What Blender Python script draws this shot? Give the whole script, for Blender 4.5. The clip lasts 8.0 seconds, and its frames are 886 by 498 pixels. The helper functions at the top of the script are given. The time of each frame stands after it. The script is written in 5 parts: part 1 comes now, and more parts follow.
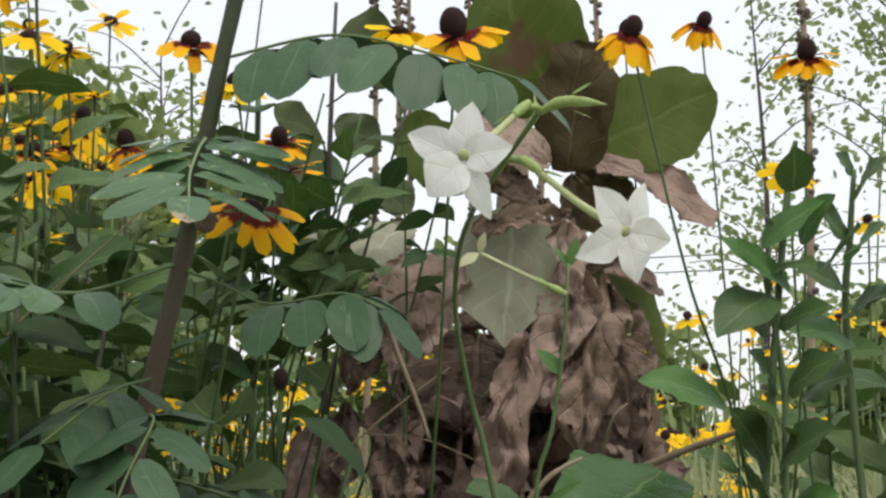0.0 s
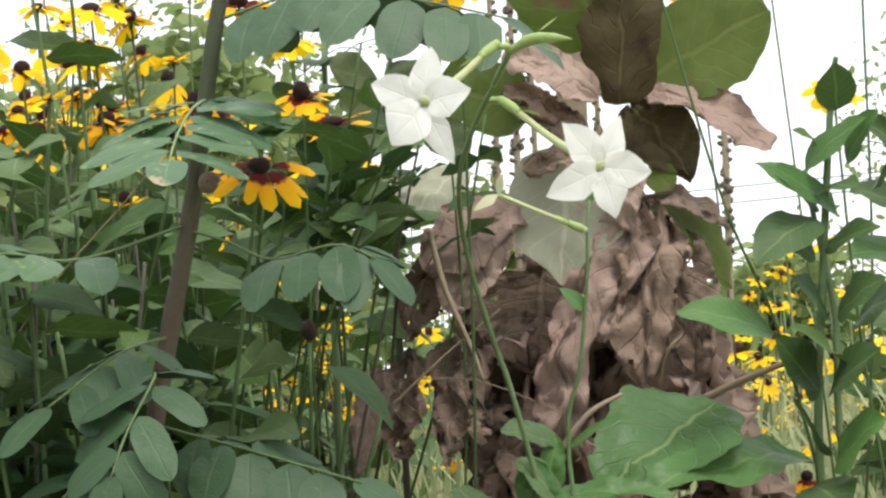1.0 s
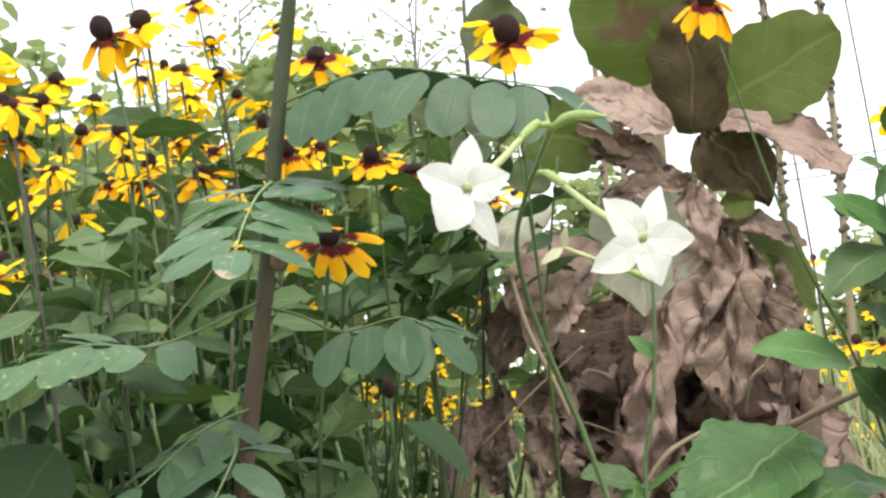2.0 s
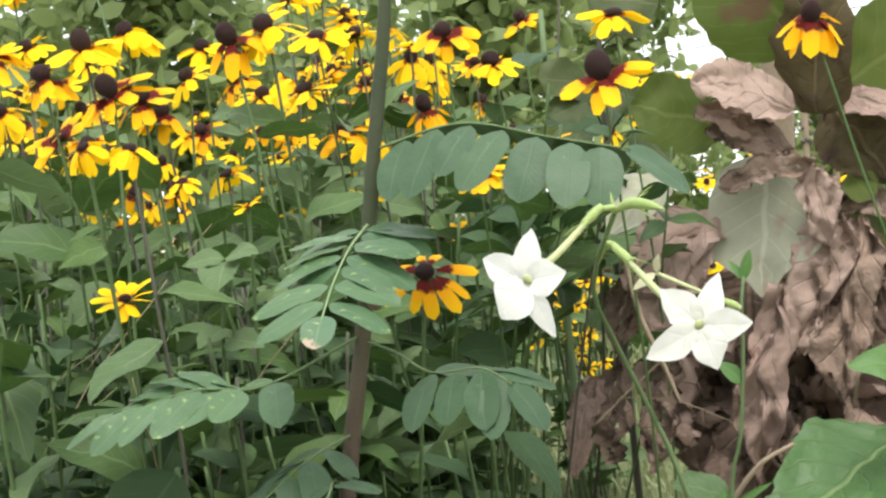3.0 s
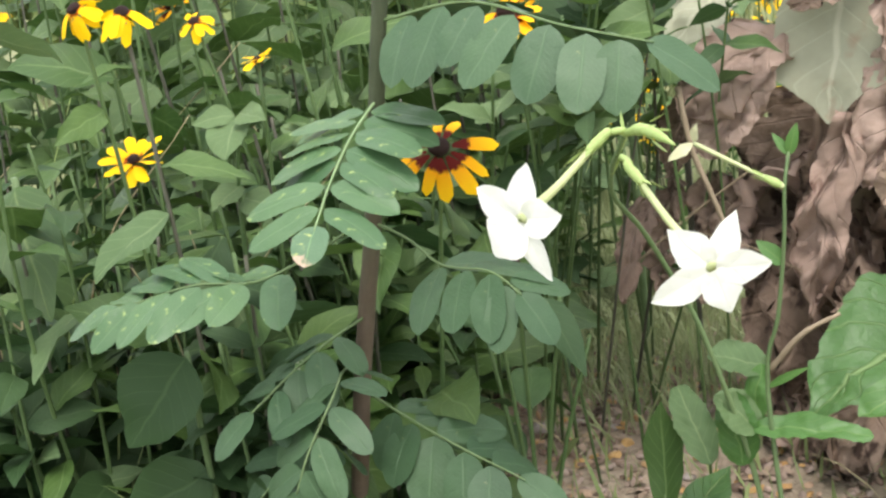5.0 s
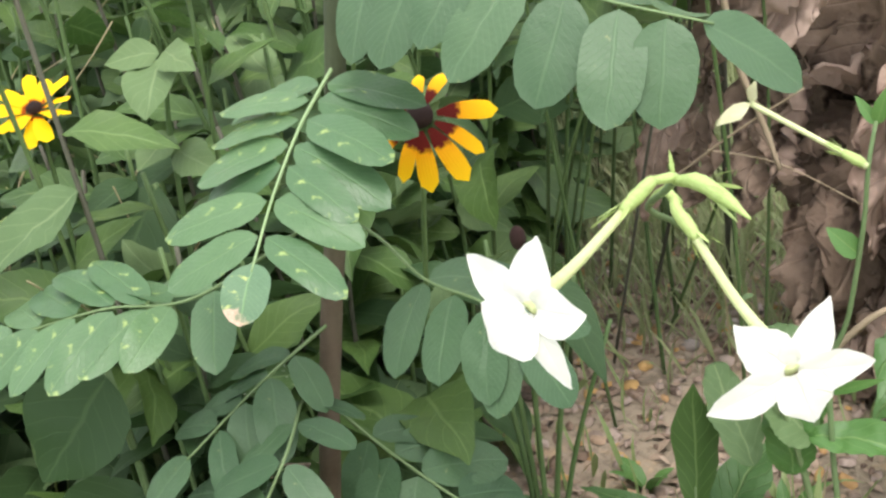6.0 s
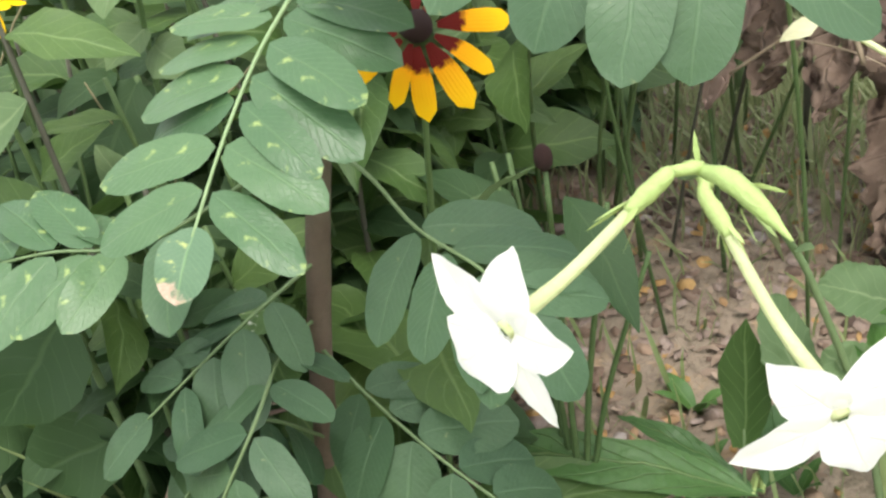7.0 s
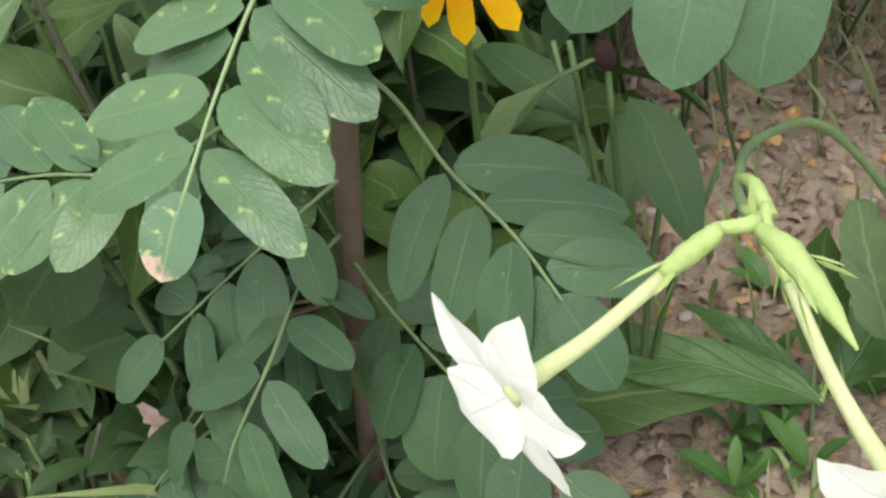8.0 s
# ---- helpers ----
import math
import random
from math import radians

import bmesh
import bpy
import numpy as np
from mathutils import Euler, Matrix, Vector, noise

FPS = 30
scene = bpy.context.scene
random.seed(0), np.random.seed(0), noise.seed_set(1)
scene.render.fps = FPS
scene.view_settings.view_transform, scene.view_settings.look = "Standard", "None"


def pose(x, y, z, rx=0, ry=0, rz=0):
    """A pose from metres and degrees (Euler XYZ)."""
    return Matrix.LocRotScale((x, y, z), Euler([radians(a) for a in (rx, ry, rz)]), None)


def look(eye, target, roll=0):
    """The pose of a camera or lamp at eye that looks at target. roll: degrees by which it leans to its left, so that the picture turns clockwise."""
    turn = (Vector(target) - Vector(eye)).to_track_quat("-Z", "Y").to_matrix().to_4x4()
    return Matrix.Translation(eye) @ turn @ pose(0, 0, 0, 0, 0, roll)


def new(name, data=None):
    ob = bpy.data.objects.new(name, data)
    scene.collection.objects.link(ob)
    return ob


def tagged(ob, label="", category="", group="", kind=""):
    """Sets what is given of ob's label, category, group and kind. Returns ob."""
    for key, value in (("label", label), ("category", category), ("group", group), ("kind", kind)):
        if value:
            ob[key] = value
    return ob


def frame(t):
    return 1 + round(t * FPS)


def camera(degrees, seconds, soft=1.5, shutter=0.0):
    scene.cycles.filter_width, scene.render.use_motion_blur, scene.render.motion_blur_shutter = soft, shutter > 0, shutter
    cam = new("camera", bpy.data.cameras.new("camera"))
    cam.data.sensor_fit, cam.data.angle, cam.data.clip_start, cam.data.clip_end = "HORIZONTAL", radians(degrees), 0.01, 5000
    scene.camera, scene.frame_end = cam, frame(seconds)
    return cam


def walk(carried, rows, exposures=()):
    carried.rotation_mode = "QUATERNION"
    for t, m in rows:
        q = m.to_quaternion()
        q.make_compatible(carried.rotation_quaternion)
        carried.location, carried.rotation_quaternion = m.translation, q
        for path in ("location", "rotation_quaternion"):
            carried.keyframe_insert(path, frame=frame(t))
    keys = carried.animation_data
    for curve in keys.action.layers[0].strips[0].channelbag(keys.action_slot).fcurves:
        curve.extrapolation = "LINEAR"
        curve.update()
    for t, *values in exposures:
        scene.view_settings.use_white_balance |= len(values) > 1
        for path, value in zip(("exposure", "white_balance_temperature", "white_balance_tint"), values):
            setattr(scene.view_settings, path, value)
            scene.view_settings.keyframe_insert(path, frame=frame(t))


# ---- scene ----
from collections import defaultdict

cam = camera(36.0, 8.0, soft=2.5)
PATH = [
    (0, (0.0285, 0.0355, 0.2184), (-0.0401, 1.0227, 0.3619), -1.0),
    (0.5, (0.0664, 0.0374, 0.2063), (-0.0635, 1.0215, 0.3277), -1.7),
    (1, (0.1217, 0.0458, 0.2178), (-0.0678, 1.0221, 0.3219), -3.6),
    (1.5, (0.1428, 0.0384, 0.2357), (-0.0780, 1.0077, 0.3441), -5.3),
    (2.8, (0.2456, 0.0079, 0.3473), (-0.1631, 0.9202, 0.3739), -6.2),
    (3, (0.2661, 0.0115, 0.3844), (-0.1656, 0.9135, 0.3749), -6.0),
    (3.5, (0.3101, 0.0107, 0.4351), (-0.1736, 0.8836, 0.3716), -5.5),
    (4, (0.3541, 0.0183, 0.4702), (-0.1654, 0.8646, 0.3526), -5.6),
    (4.5, (0.3426, 0.0340, 0.4836), (-0.1781, 0.8698, 0.3099), -6.4),
    (4.7, (0.3288, 0.0569, 0.4859), (-0.1903, 0.8899, 0.2945), -6.5),
    (5.8, (0.2127, 0.2891, 0.5689), (-0.2847, 1.0625, 0.1758), -8.0),
    (6, (0.2013, 0.3132, 0.5727), (-0.2985, 1.0740, 0.1589), -7.9),
    (6.5, (0.1900, 0.3714, 0.5745), (-0.3261, 1.0870, 0.1038), -8.2),
    (7, (0.1726, 0.4343, 0.5723), (-0.3595, 1.0956, 0.0437), -9.3),
    (7.5, (0.1532, 0.4773, 0.5833), (-0.3851, 1.0776, -0.0082), -10.5),
    (8, (0.1397, 0.5260, 0.5940), (-0.3971, 1.0390, -0.0758), -11.8),
]
walk(cam, [(t, look(eye, target, roll)) for t, eye, target, roll in PATH],
     exposures=[(0, 0.0), (0.5, 0.28), (1.2, 0.72), (3, 0.92), (4.5, 1.03), (6, 1.22), (7.5, 1.12), (8, 0.88)])

# ---- light: a bright overcast sky and a veiled sun high behind the camera ----
world = bpy.data.worlds.new("world")
scene.world = world
world.use_nodes = True
wn, wl = world.node_tree.nodes, world.node_tree.links
sky = wn.new("ShaderNodeTexSky")
sky.sky_type, sky.sun_disc = "NISHITA", False
sky.sun_elevation, sky.sun_rotation = radians(65), radians(142)
sky.air_density, sky.dust_density = 1.0, 4.0
cloud = wn.new("ShaderNodeMixRGB")
cloud.inputs[0].default_value = 0.65
cloud.inputs[2].default_value = (8.9, 8.95, 8.9, 1)
wl.new(sky.outputs[0], cloud.inputs[1])
wl.new(cloud.outputs[0], wn["Background"].inputs[0])
wn["Background"].inputs[1].default_value = 0.15
sun = new("sun", bpy.data.lights.new("sun", "SUN"))
sun.data.energy, sun.data.angle, sun.data.color = 1.5, radians(25), (1, 0.96, 0.9)
sun.matrix_world = look((1.5, -1.9, 5.3), (0, 0, 0))


# ---- materials ----
def nodes_of(name):
    m = bpy.data.materials.new(name)
    m.use_nodes = True
    return m, m.node_tree.nodes, m.node_tree.links


def ramp(n, stops):
    r = n.new("ShaderNodeValToRGB")
    while len(r.color_ramp.elements) < len(stops):
        r.color_ramp.elements.new(0.5)
    for e, (p, c) in zip(r.color_ramp.elements, stops):
        e.position, e.color = p, (*c, 1)
    return r


def mix(n, l, a, b, fac, kind="MIX"):
    x = n.new("ShaderNodeMixRGB")
    x.blend_type = kind
    for i, v in ((1, a), (2, b), (0, fac)):
        if isinstance(v, (int, float)):
            x.inputs[i].default_value = v
        elif isinstance(v, tuple):
            x.inputs[i].default_value = (*v, 1)
        else:
            l.new(v, x.inputs[i])
    return x.outputs[0]


def calc(n, l, op, a, b=0.0):
    x = n.new("ShaderNodeMath")
    x.operation = op
    for i, v in ((0, a), (1, b)):
        if isinstance(v, (int, float)):
            x.inputs[i].default_value = v
        else:
            l.new(v, x.inputs[i])
    return x.outputs[0]


def noise_of(n, l, scale, detail=3.0, vec=None, rough=0.55):
    t = n.new("ShaderNodeTexNoise")
    t.inputs["Scale"].default_value, t.inputs["Detail"].default_value = scale, detail
    t.inputs["Roughness"].default_value = rough
    if vec is not None:
        l.new(vec, t.inputs["Vector"])
    return t.outputs["Fac"]


def finish(m, n, l, colour, rough, thin, bump=None, strength=0.3, dist=0.002, spec=0.4):
    """Surface with a thin, partly see-through body (leaves, petals) or a solid one."""
    b = n["Principled BSDF"]
    l.new(colour, b.inputs["Base Color"])
    b.inputs["Roughness"].default_value = rough
    b.inputs["Specular IOR Level"].default_value = spec
    if bump is not None:
        u = n.new("ShaderNodeBump")
        u.inputs["Strength"].default_value, u.inputs["Distance"].default_value = strength, dist
        l.new(bump, u.inputs["Height"])
        l.new(u.outputs[0], b.inputs["Normal"])
    if thin:
        t, s = n.new("ShaderNodeBsdfTranslucent"), n.new("ShaderNodeMixShader")
        l.new(colour, t.inputs[0])
        s.inputs[0].default_value = thin
        l.new(b.outputs[0], s.inputs[1])
        l.new(t.outputs[0], s.inputs[2])
        l.new(s.outputs[0], n["Material Output"].inputs[0])
    return m


def leaf_material(name, dark, light, vein, rough=0.5, thin=0.24, nerves=9.0, blotch=None, blotch_at=0.66, size=60.0, vein_amount=0.5, tip=None, deep=0.0012):
    """Blade with a midrib, side nerves, cell grain and blotches; u runs along the leaf, v across it."""
    m, n, l = nodes_of(name)
    uv = n.new("ShaderNodeUVMap")
    sep = n.new("ShaderNodeSeparateXYZ")
    l.new(uv.outputs[0], sep.inputs[0])
    obj = n.new("ShaderNodeTexCoord").outputs["Object"]
    info = n.new("ShaderNodeObjectInfo").outputs["Random"]
    isl = n.new("ShaderNodeNewGeometry").outputs["Random Per Island"]
    grain, broad = noise_of(n, l, size * 6, 3, obj), noise_of(n, l, size * 0.5, 4, obj)
    tone = calc(n, l, "ADD", calc(n, l, "MULTIPLY", broad, 0.5), calc(n, l, "MULTIPLY", calc(n, l, "FRACT", calc(n, l, "ADD", info, isl)), 0.55))
    base = mix(n, l, dark, light, tone)
    base = mix(n, l, base, tuple(0.6 * c for c in dark), calc(n, l, "MULTIPLY", grain, 0.35))
    away = calc(n, l, "ABSOLUTE", calc(n, l, "SUBTRACT", sep.outputs[1], 0.5))
    rib = n.new("ShaderNodeMapRange")
    rib.inputs[1].default_value, rib.inputs[2].default_value = 0.035, 0.012
    l.new(away, rib.inputs[0])
    run = calc(n, l, "MULTIPLY", calc(n, l, "SUBTRACT", sep.outputs[0], calc(n, l, "MULTIPLY", away, 0.55)), nerves)
    saw = calc(n, l, "ABSOLUTE", calc(n, l, "SUBTRACT", calc(n, l, "FRACT", run), 0.5))
    side = n.new("ShaderNodeMapRange")
    side.inputs[1].default_value, side.inputs[2].default_value = 0.07, 0.01
    l.new(saw, side.inputs[0])
    lines = calc(n, l, "MAXIMUM", rib.outputs[0], calc(n, l, "MULTIPLY", side.outputs[0], 0.45))
    col = mix(n, l, base, vein, calc(n, l, "MULTIPLY", lines, vein_amount))
    if blotch:
        spot = n.new("ShaderNodeMapRange")
        spot.inputs[1].default_value, spot.inputs[2].default_value = blotch_at, blotch_at + 0.1
        l.new(noise_of(n, l, size * 1.1, 3, obj), spot.inputs[0])
        col = mix(n, l, col, blotch, spot.outputs[0])
    if tip:
        end = n.new("ShaderNodeMapRange")
        end.inputs[1].default_value, end.inputs[2].default_value = 1.14, 1.24
        l.new(calc(n, l, "ADD", calc(n, l, "ADD", sep.outputs[0], calc(n, l, "MULTIPLY", calc(n, l, "SUBTRACT", sep.outputs[1], 0.5), 0.25)), calc(n, l, "MULTIPLY", noise_of(n, l, size * 1.6, 5, obj, 0.7), 0.6)), end.inputs[0])
        burnt = mix(n, l, tuple(0.6 * c for c in tip), (0.60, 0.50, 0.38), noise_of(n, l, size * 4, 4, obj, 0.7))
        col = mix(n, l, col, burnt, end.outputs[0])
    relief = calc(n, l, "ADD", calc(n, l, "SUBTRACT", calc(n, l, "MULTIPLY", grain, 0.5), lines), calc(n, l, "MULTIPLY", broad, 3.0))
    return finish(m, n, l, col, rough, thin, relief, 0.35 if deep < 0.002 else 0.7, deep)


def plain_material(name, a, b, scale, rough, thin=0.0, bump=0.4, dist=0.002, spec=0.35):
    m, n, l = nodes_of(name)
    obj = n.new("ShaderNodeTexCoord").outputs["Object"]
    info = n.new("ShaderNodeObjectInfo").outputs["Random"]
    isl = n.new("ShaderNodeNewGeometry").outputs["Random Per Island"]
    fine, broad = noise_of(n, l, scale * 5, 4, obj), noise_of(n, l, scale, 3, obj)
    tone = calc(n, l, "ADD", calc(n, l, "MULTIPLY", broad, 0.7), calc(n, l, "MULTIPLY", calc(n, l, "FRACT", calc(n, l, "ADD", info, isl)), 0.35))
    col = mix(n, l, a, b, tone)
    col = mix(n, l, col, tuple(0.55 * c for c in a), calc(n, l, "MULTIPLY", fine, 0.4))
    return finish(m, n, l, col, rough, thin, fine, bump, dist, spec)


LEAF = leaf_material("daisy_leaf", (0.030, 0.078, 0.017), (0.104, 0.175, 0.041), (0.20, 0.29, 0.11), nerves=7, rough=0.55, size=6, vein_amount=0.4)
LEAF_PALE = leaf_material("daisy_leaf_downy", (0.066, 0.122, 0.046), (0.140, 0.212, 0.085), (0.23, 0.30, 0.15), nerves=7, rough=0.7, size=6, vein_amount=0.4)
LEAFLET = leaf_material("leaflet", (0.046, 0.110, 0.046), (0.118, 0.208, 0.092), (0.17, 0.28, 0.12), rough=0.36, nerves=13,
                        blotch=(0.27, 0.36, 0.12), blotch_at=0.63, size=5, vein_amount=0.2)
# darker copy of the leaflet: shade painted into its green
LEAFLET_SHADED = leaf_material("shaded_leaflet", (0.026, 0.068, 0.028), (0.070, 0.130, 0.058), (0.12, 0.20, 0.10), rough=0.5, nerves=13,
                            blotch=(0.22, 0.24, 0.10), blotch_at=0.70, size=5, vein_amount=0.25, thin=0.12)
LEAFLET_SICK = leaf_material("leaflet_browned", (0.06, 0.13, 0.07), (0.13, 0.22, 0.12), (0.20, 0.34, 0.14), rough=0.5, nerves=13,
                             blotch=(0.34, 0.40, 0.14), blotch_at=0.62, size=5, vein_amount=0.4, tip=(0.40, 0.22, 0.14))
BROAD = leaf_material("tobacco_leaf", (0.045, 0.125, 0.028), (0.115, 0.235, 0.06), (0.24, 0.35, 0.13), nerves=8, rough=0.45, size=35, vein_amount=0.35)
OLIVE = leaf_material("wilting_leaf", (0.065, 0.105, 0.018), (0.155, 0.20, 0.042), (0.18, 0.21, 0.07), nerves=7, rough=0.7,
                      blotch=(0.12, 0.075, 0.04), blotch_at=0.58, size=16, thin=0.42)
WILTED = leaf_material("dull_olive_leaf", (0.030, 0.052, 0.012), (0.080, 0.105, 0.028), (0.10, 0.13, 0.045), nerves=7, rough=0.6,
                       blotch=(0.07, 0.05, 0.03), blotch_at=0.64, size=16, thin=0.28)
# withering brown-olive, set darker to hold the shadow on the inner mullein leaves
OLIVE_BROWN = leaf_material("withering_leaf", (0.055, 0.045, 0.016), (0.14, 0.10, 0.045), (0.18, 0.14, 0.07), nerves=7, rough=0.8,
                            blotch=(0.05, 0.03, 0.02), blotch_at=0.55, size=22, thin=0.2, deep=0.004)
WEED = leaf_material("weed_leaf", (0.026, 0.068, 0.018), (0.075, 0.135, 0.034), (0.19, 0.26, 0.09), nerves=8, rough=0.5, size=8, vein_amount=0.45)
DOCK = leaf_material("dock_leaf", (0.04, 0.11, 0.03), (0.10, 0.20, 0.055), (0.26, 0.36, 0.15), nerves=7, rough=0.45, size=30, vein_amount=0.5, deep=0.003)
GREYGREEN = leaf_material("felted_leaf", (0.31, 0.32, 0.235), (0.46, 0.47, 0.35), (0.52, 0.52, 0.40), nerves=6, rough=0.9,
                          blotch=(0.30, 0.22, 0.16), blotch_at=0.61, size=20, thin=0.15, vein_amount=0.6)
DRY = leaf_material("dry_leaf", (0.095, 0.064, 0.046), (0.39, 0.285, 0.22), (0.42, 0.31, 0.24), nerves=6, rough=0.9,
                    blotch=(0.05, 0.03, 0.022), blotch_at=0.57, size=38, thin=0.12, vein_amount=0.6, deep=0.005)
DRY_PINK = leaf_material("dry_pale_leaf", (0.28, 0.19, 0.15), (0.50, 0.38, 0.32), (0.46, 0.34, 0.28), nerves=6, rough=0.9,
                         blotch=(0.15, 0.09, 0.07), blotch_at=0.64, size=30, thin=0.2, vein_amount=0.5, deep=0.004)
# dark green leaf; on the left-hand shoots it also carries painted shade
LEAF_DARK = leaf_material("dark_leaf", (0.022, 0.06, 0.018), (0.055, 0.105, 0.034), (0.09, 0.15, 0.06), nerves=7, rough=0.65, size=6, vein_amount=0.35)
SPOTTED = leaf_material("spotted_leaf", (0.05, 0.11, 0.03), (0.12, 0.21, 0.06), (0.20, 0.29, 0.12), nerves=9, rough=0.6,
                        blotch=(0.42, 0.46, 0.36), blotch_at=0.60, size=260)
STEM = plain_material("green_stem", (0.09, 0.15, 0.06), (0.17, 0.24, 0.11), 60, 0.6)
STEM_GREEN = plain_material("daisy_stem", (0.05, 0.10, 0.03), (0.125, 0.19, 0.07), 40, 0.6)
STEM_PALE = plain_material("pale_green_stem", (0.30, 0.42, 0.13), (0.46, 0.56, 0.22), 90, 0.55, thin=0.15)
STEM_DARK = plain_material("greybrown_stem", (0.06, 0.065, 0.045), (0.14, 0.13, 0.10), 50, 0.8)
STEM_DRY = plain_material("dry_stem", (0.22, 0.17, 0.11), (0.36, 0.29, 0.21), 60, 0.85)
CONE = plain_material("seed_cone", (0.03, 0.012, 0.011), (0.10, 0.042, 0.034), 500, 0.9, bump=1.0, dist=0.004)
WHITE = leaf_material("white_petal", (0.84, 0.84, 0.80), (0.90, 0.90, 0.87), (0.78, 0.82, 0.66), rough=0.6, nerves=2, thin=0.35, vein_amount=0.25, size=20)
THROAT = plain_material("flower_throat", (0.12, 0.17, 0.05), (0.28, 0.34, 0.13), 200, 0.6, thin=0.2)
TUBE = plain_material("flower_tube", (0.54, 0.61, 0.28), (0.74, 0.77, 0.50), 120, 0.6, thin=0.3)
CREAM = plain_material("cream_bud", (0.62, 0.62, 0.36), (0.75, 0.74, 0.52), 120, 0.6, thin=0.25)
SHELL = plain_material("snail_shell", (0.10, 0.06, 0.045), (0.26, 0.18, 0.14), 150, 0.45)
GRASS = leaf_material("grass_blade", (0.16, 0.23, 0.08), (0.34, 0.42, 0.18), (0.34, 0.40, 0.20), nerves=1, thin=0.35, size=40)
GRASS_LIGHT = leaf_material("pale_grass_blade", (0.24, 0.29, 0.13), (0.46, 0.51, 0.28), (0.44, 0.48, 0.28), nerves=1, thin=0.4, size=40)
GRASS_DRY = plain_material("dry_grass", (0.30, 0.26, 0.14), (0.50, 0.44, 0.28), 60, 0.9, thin=0.2)
TREE_LEAF = plain_material("tree_leaf", (0.17, 0.24, 0.085), (0.38, 0.46, 0.19), 3, 0.6, thin=0.45)
TREE_BARK = plain_material("tree_bark", (0.07, 0.06, 0.05), (0.16, 0.14, 0.12), 6, 0.9)
LITTER = plain_material("soil_litter", (0.20, 0.14, 0.10), (0.46, 0.36, 0.28), 60, 0.9)
STONE = plain_material("pale_stone", (0.30, 0.25, 0.23), (0.48, 0.43, 0.40), 40, 0.9, bump=0.8)
PODS = plain_material("seed_pods", (0.07, 0.06, 0.05), (0.19, 0.17, 0.14), 70, 0.9)
WIRE = plain_material("cable", (0.03, 0.03, 0.03), (0.05, 0.05, 0.05), 5, 0.6)


def bark_material():
    """Brown bark at the foot that turns into smooth dark green higher up."""
    m, n, l = nodes_of("sapling_bark")
    obj = n.new("ShaderNodeTexCoord").outputs["Object"]
    place = n.new("ShaderNodeSeparateXYZ")
    l.new(obj, place.inputs[0])
    fine, broad = noise_of(n, l, 300, 4, obj, 0.7), noise_of(n, l, 45, 4, obj)
    age = n.new("ShaderNodeMapRange")
    age.inputs[1].default_value, age.inputs[2].default_value = 0.24, 0.40
    l.new(calc(n, l, "ADD", place.outputs[2], calc(n, l, "MULTIPLY", calc(n, l, "SUBTRACT", broad, 0.5), 0.2)), age.inputs[0])
    old = mix(n, l, (0.075, 0.052, 0.036), (0.21, 0.155, 0.115), broad)
    young = mix(n, l, (0.026, 0.045, 0.020), (0.075, 0.088, 0.045), broad)
    col = mix(n, l, mix(n, l, old, young, age.outputs[0]), (0.02, 0.017, 0.012), calc(n, l, "MULTIPLY", fine, 0.4))
    return finish(m, n, l, col, 0.75, 0, fine, 0.5, 0.002)


BARK = bark_material()


def ray_material(name, tip, base, red, reach):
    """Ray petal: yellow with a dark red foot and fine lengthwise furrows."""
    m, n, l = nodes_of(name)
    uv = n.new("ShaderNodeUVMap")
    sep = n.new("ShaderNodeSeparateXYZ")
    l.new(uv.outputs[0], sep.inputs[0])
    obj = n.new("ShaderNodeTexCoord").outputs["Object"]
    info = n.new("ShaderNodeObjectInfo").outputs["Random"]
    wob = calc(n, l, "MULTIPLY", calc(n, l, "SUBTRACT", noise_of(n, l, 9, 3, obj), 0.5), 0.3)
    col = ramp(n, [(0.0, red), (reach, red), (reach + 0.07, base), (1.0, tip)])
    l.new(calc(n, l, "ADD", sep.outputs[0], wob), col.inputs[0])
    furrow = calc(n, l, "SINE", calc(n, l, "MULTIPLY", sep.outputs[1], 40))
    tinted = mix(n, l, col.outputs[0], (0.88, 0.46, 0.004), calc(n, l, "MULTIPLY", calc(n, l, "MULTIPLY", info, 0.2), calc(n, l, "GREATER_THAN", sep.outputs[0], reach + 0.15)))
    return finish(m, n, l, tinted, 0.65, 0.3, furrow, 0.10, 0.012, spec=0.15)


RAY = ray_material("ray_petal", (0.92, 0.56, 0.006), (0.88, 0.38, 0.004), (0.11, 0.007, 0.004), 0.34)
RAY_PLAIN = ray_material("ray_petal_plain", (0.93, 0.66, 0.008), (0.92, 0.54, 0.005), (0.40, 0.08, 0.004), 0.08)


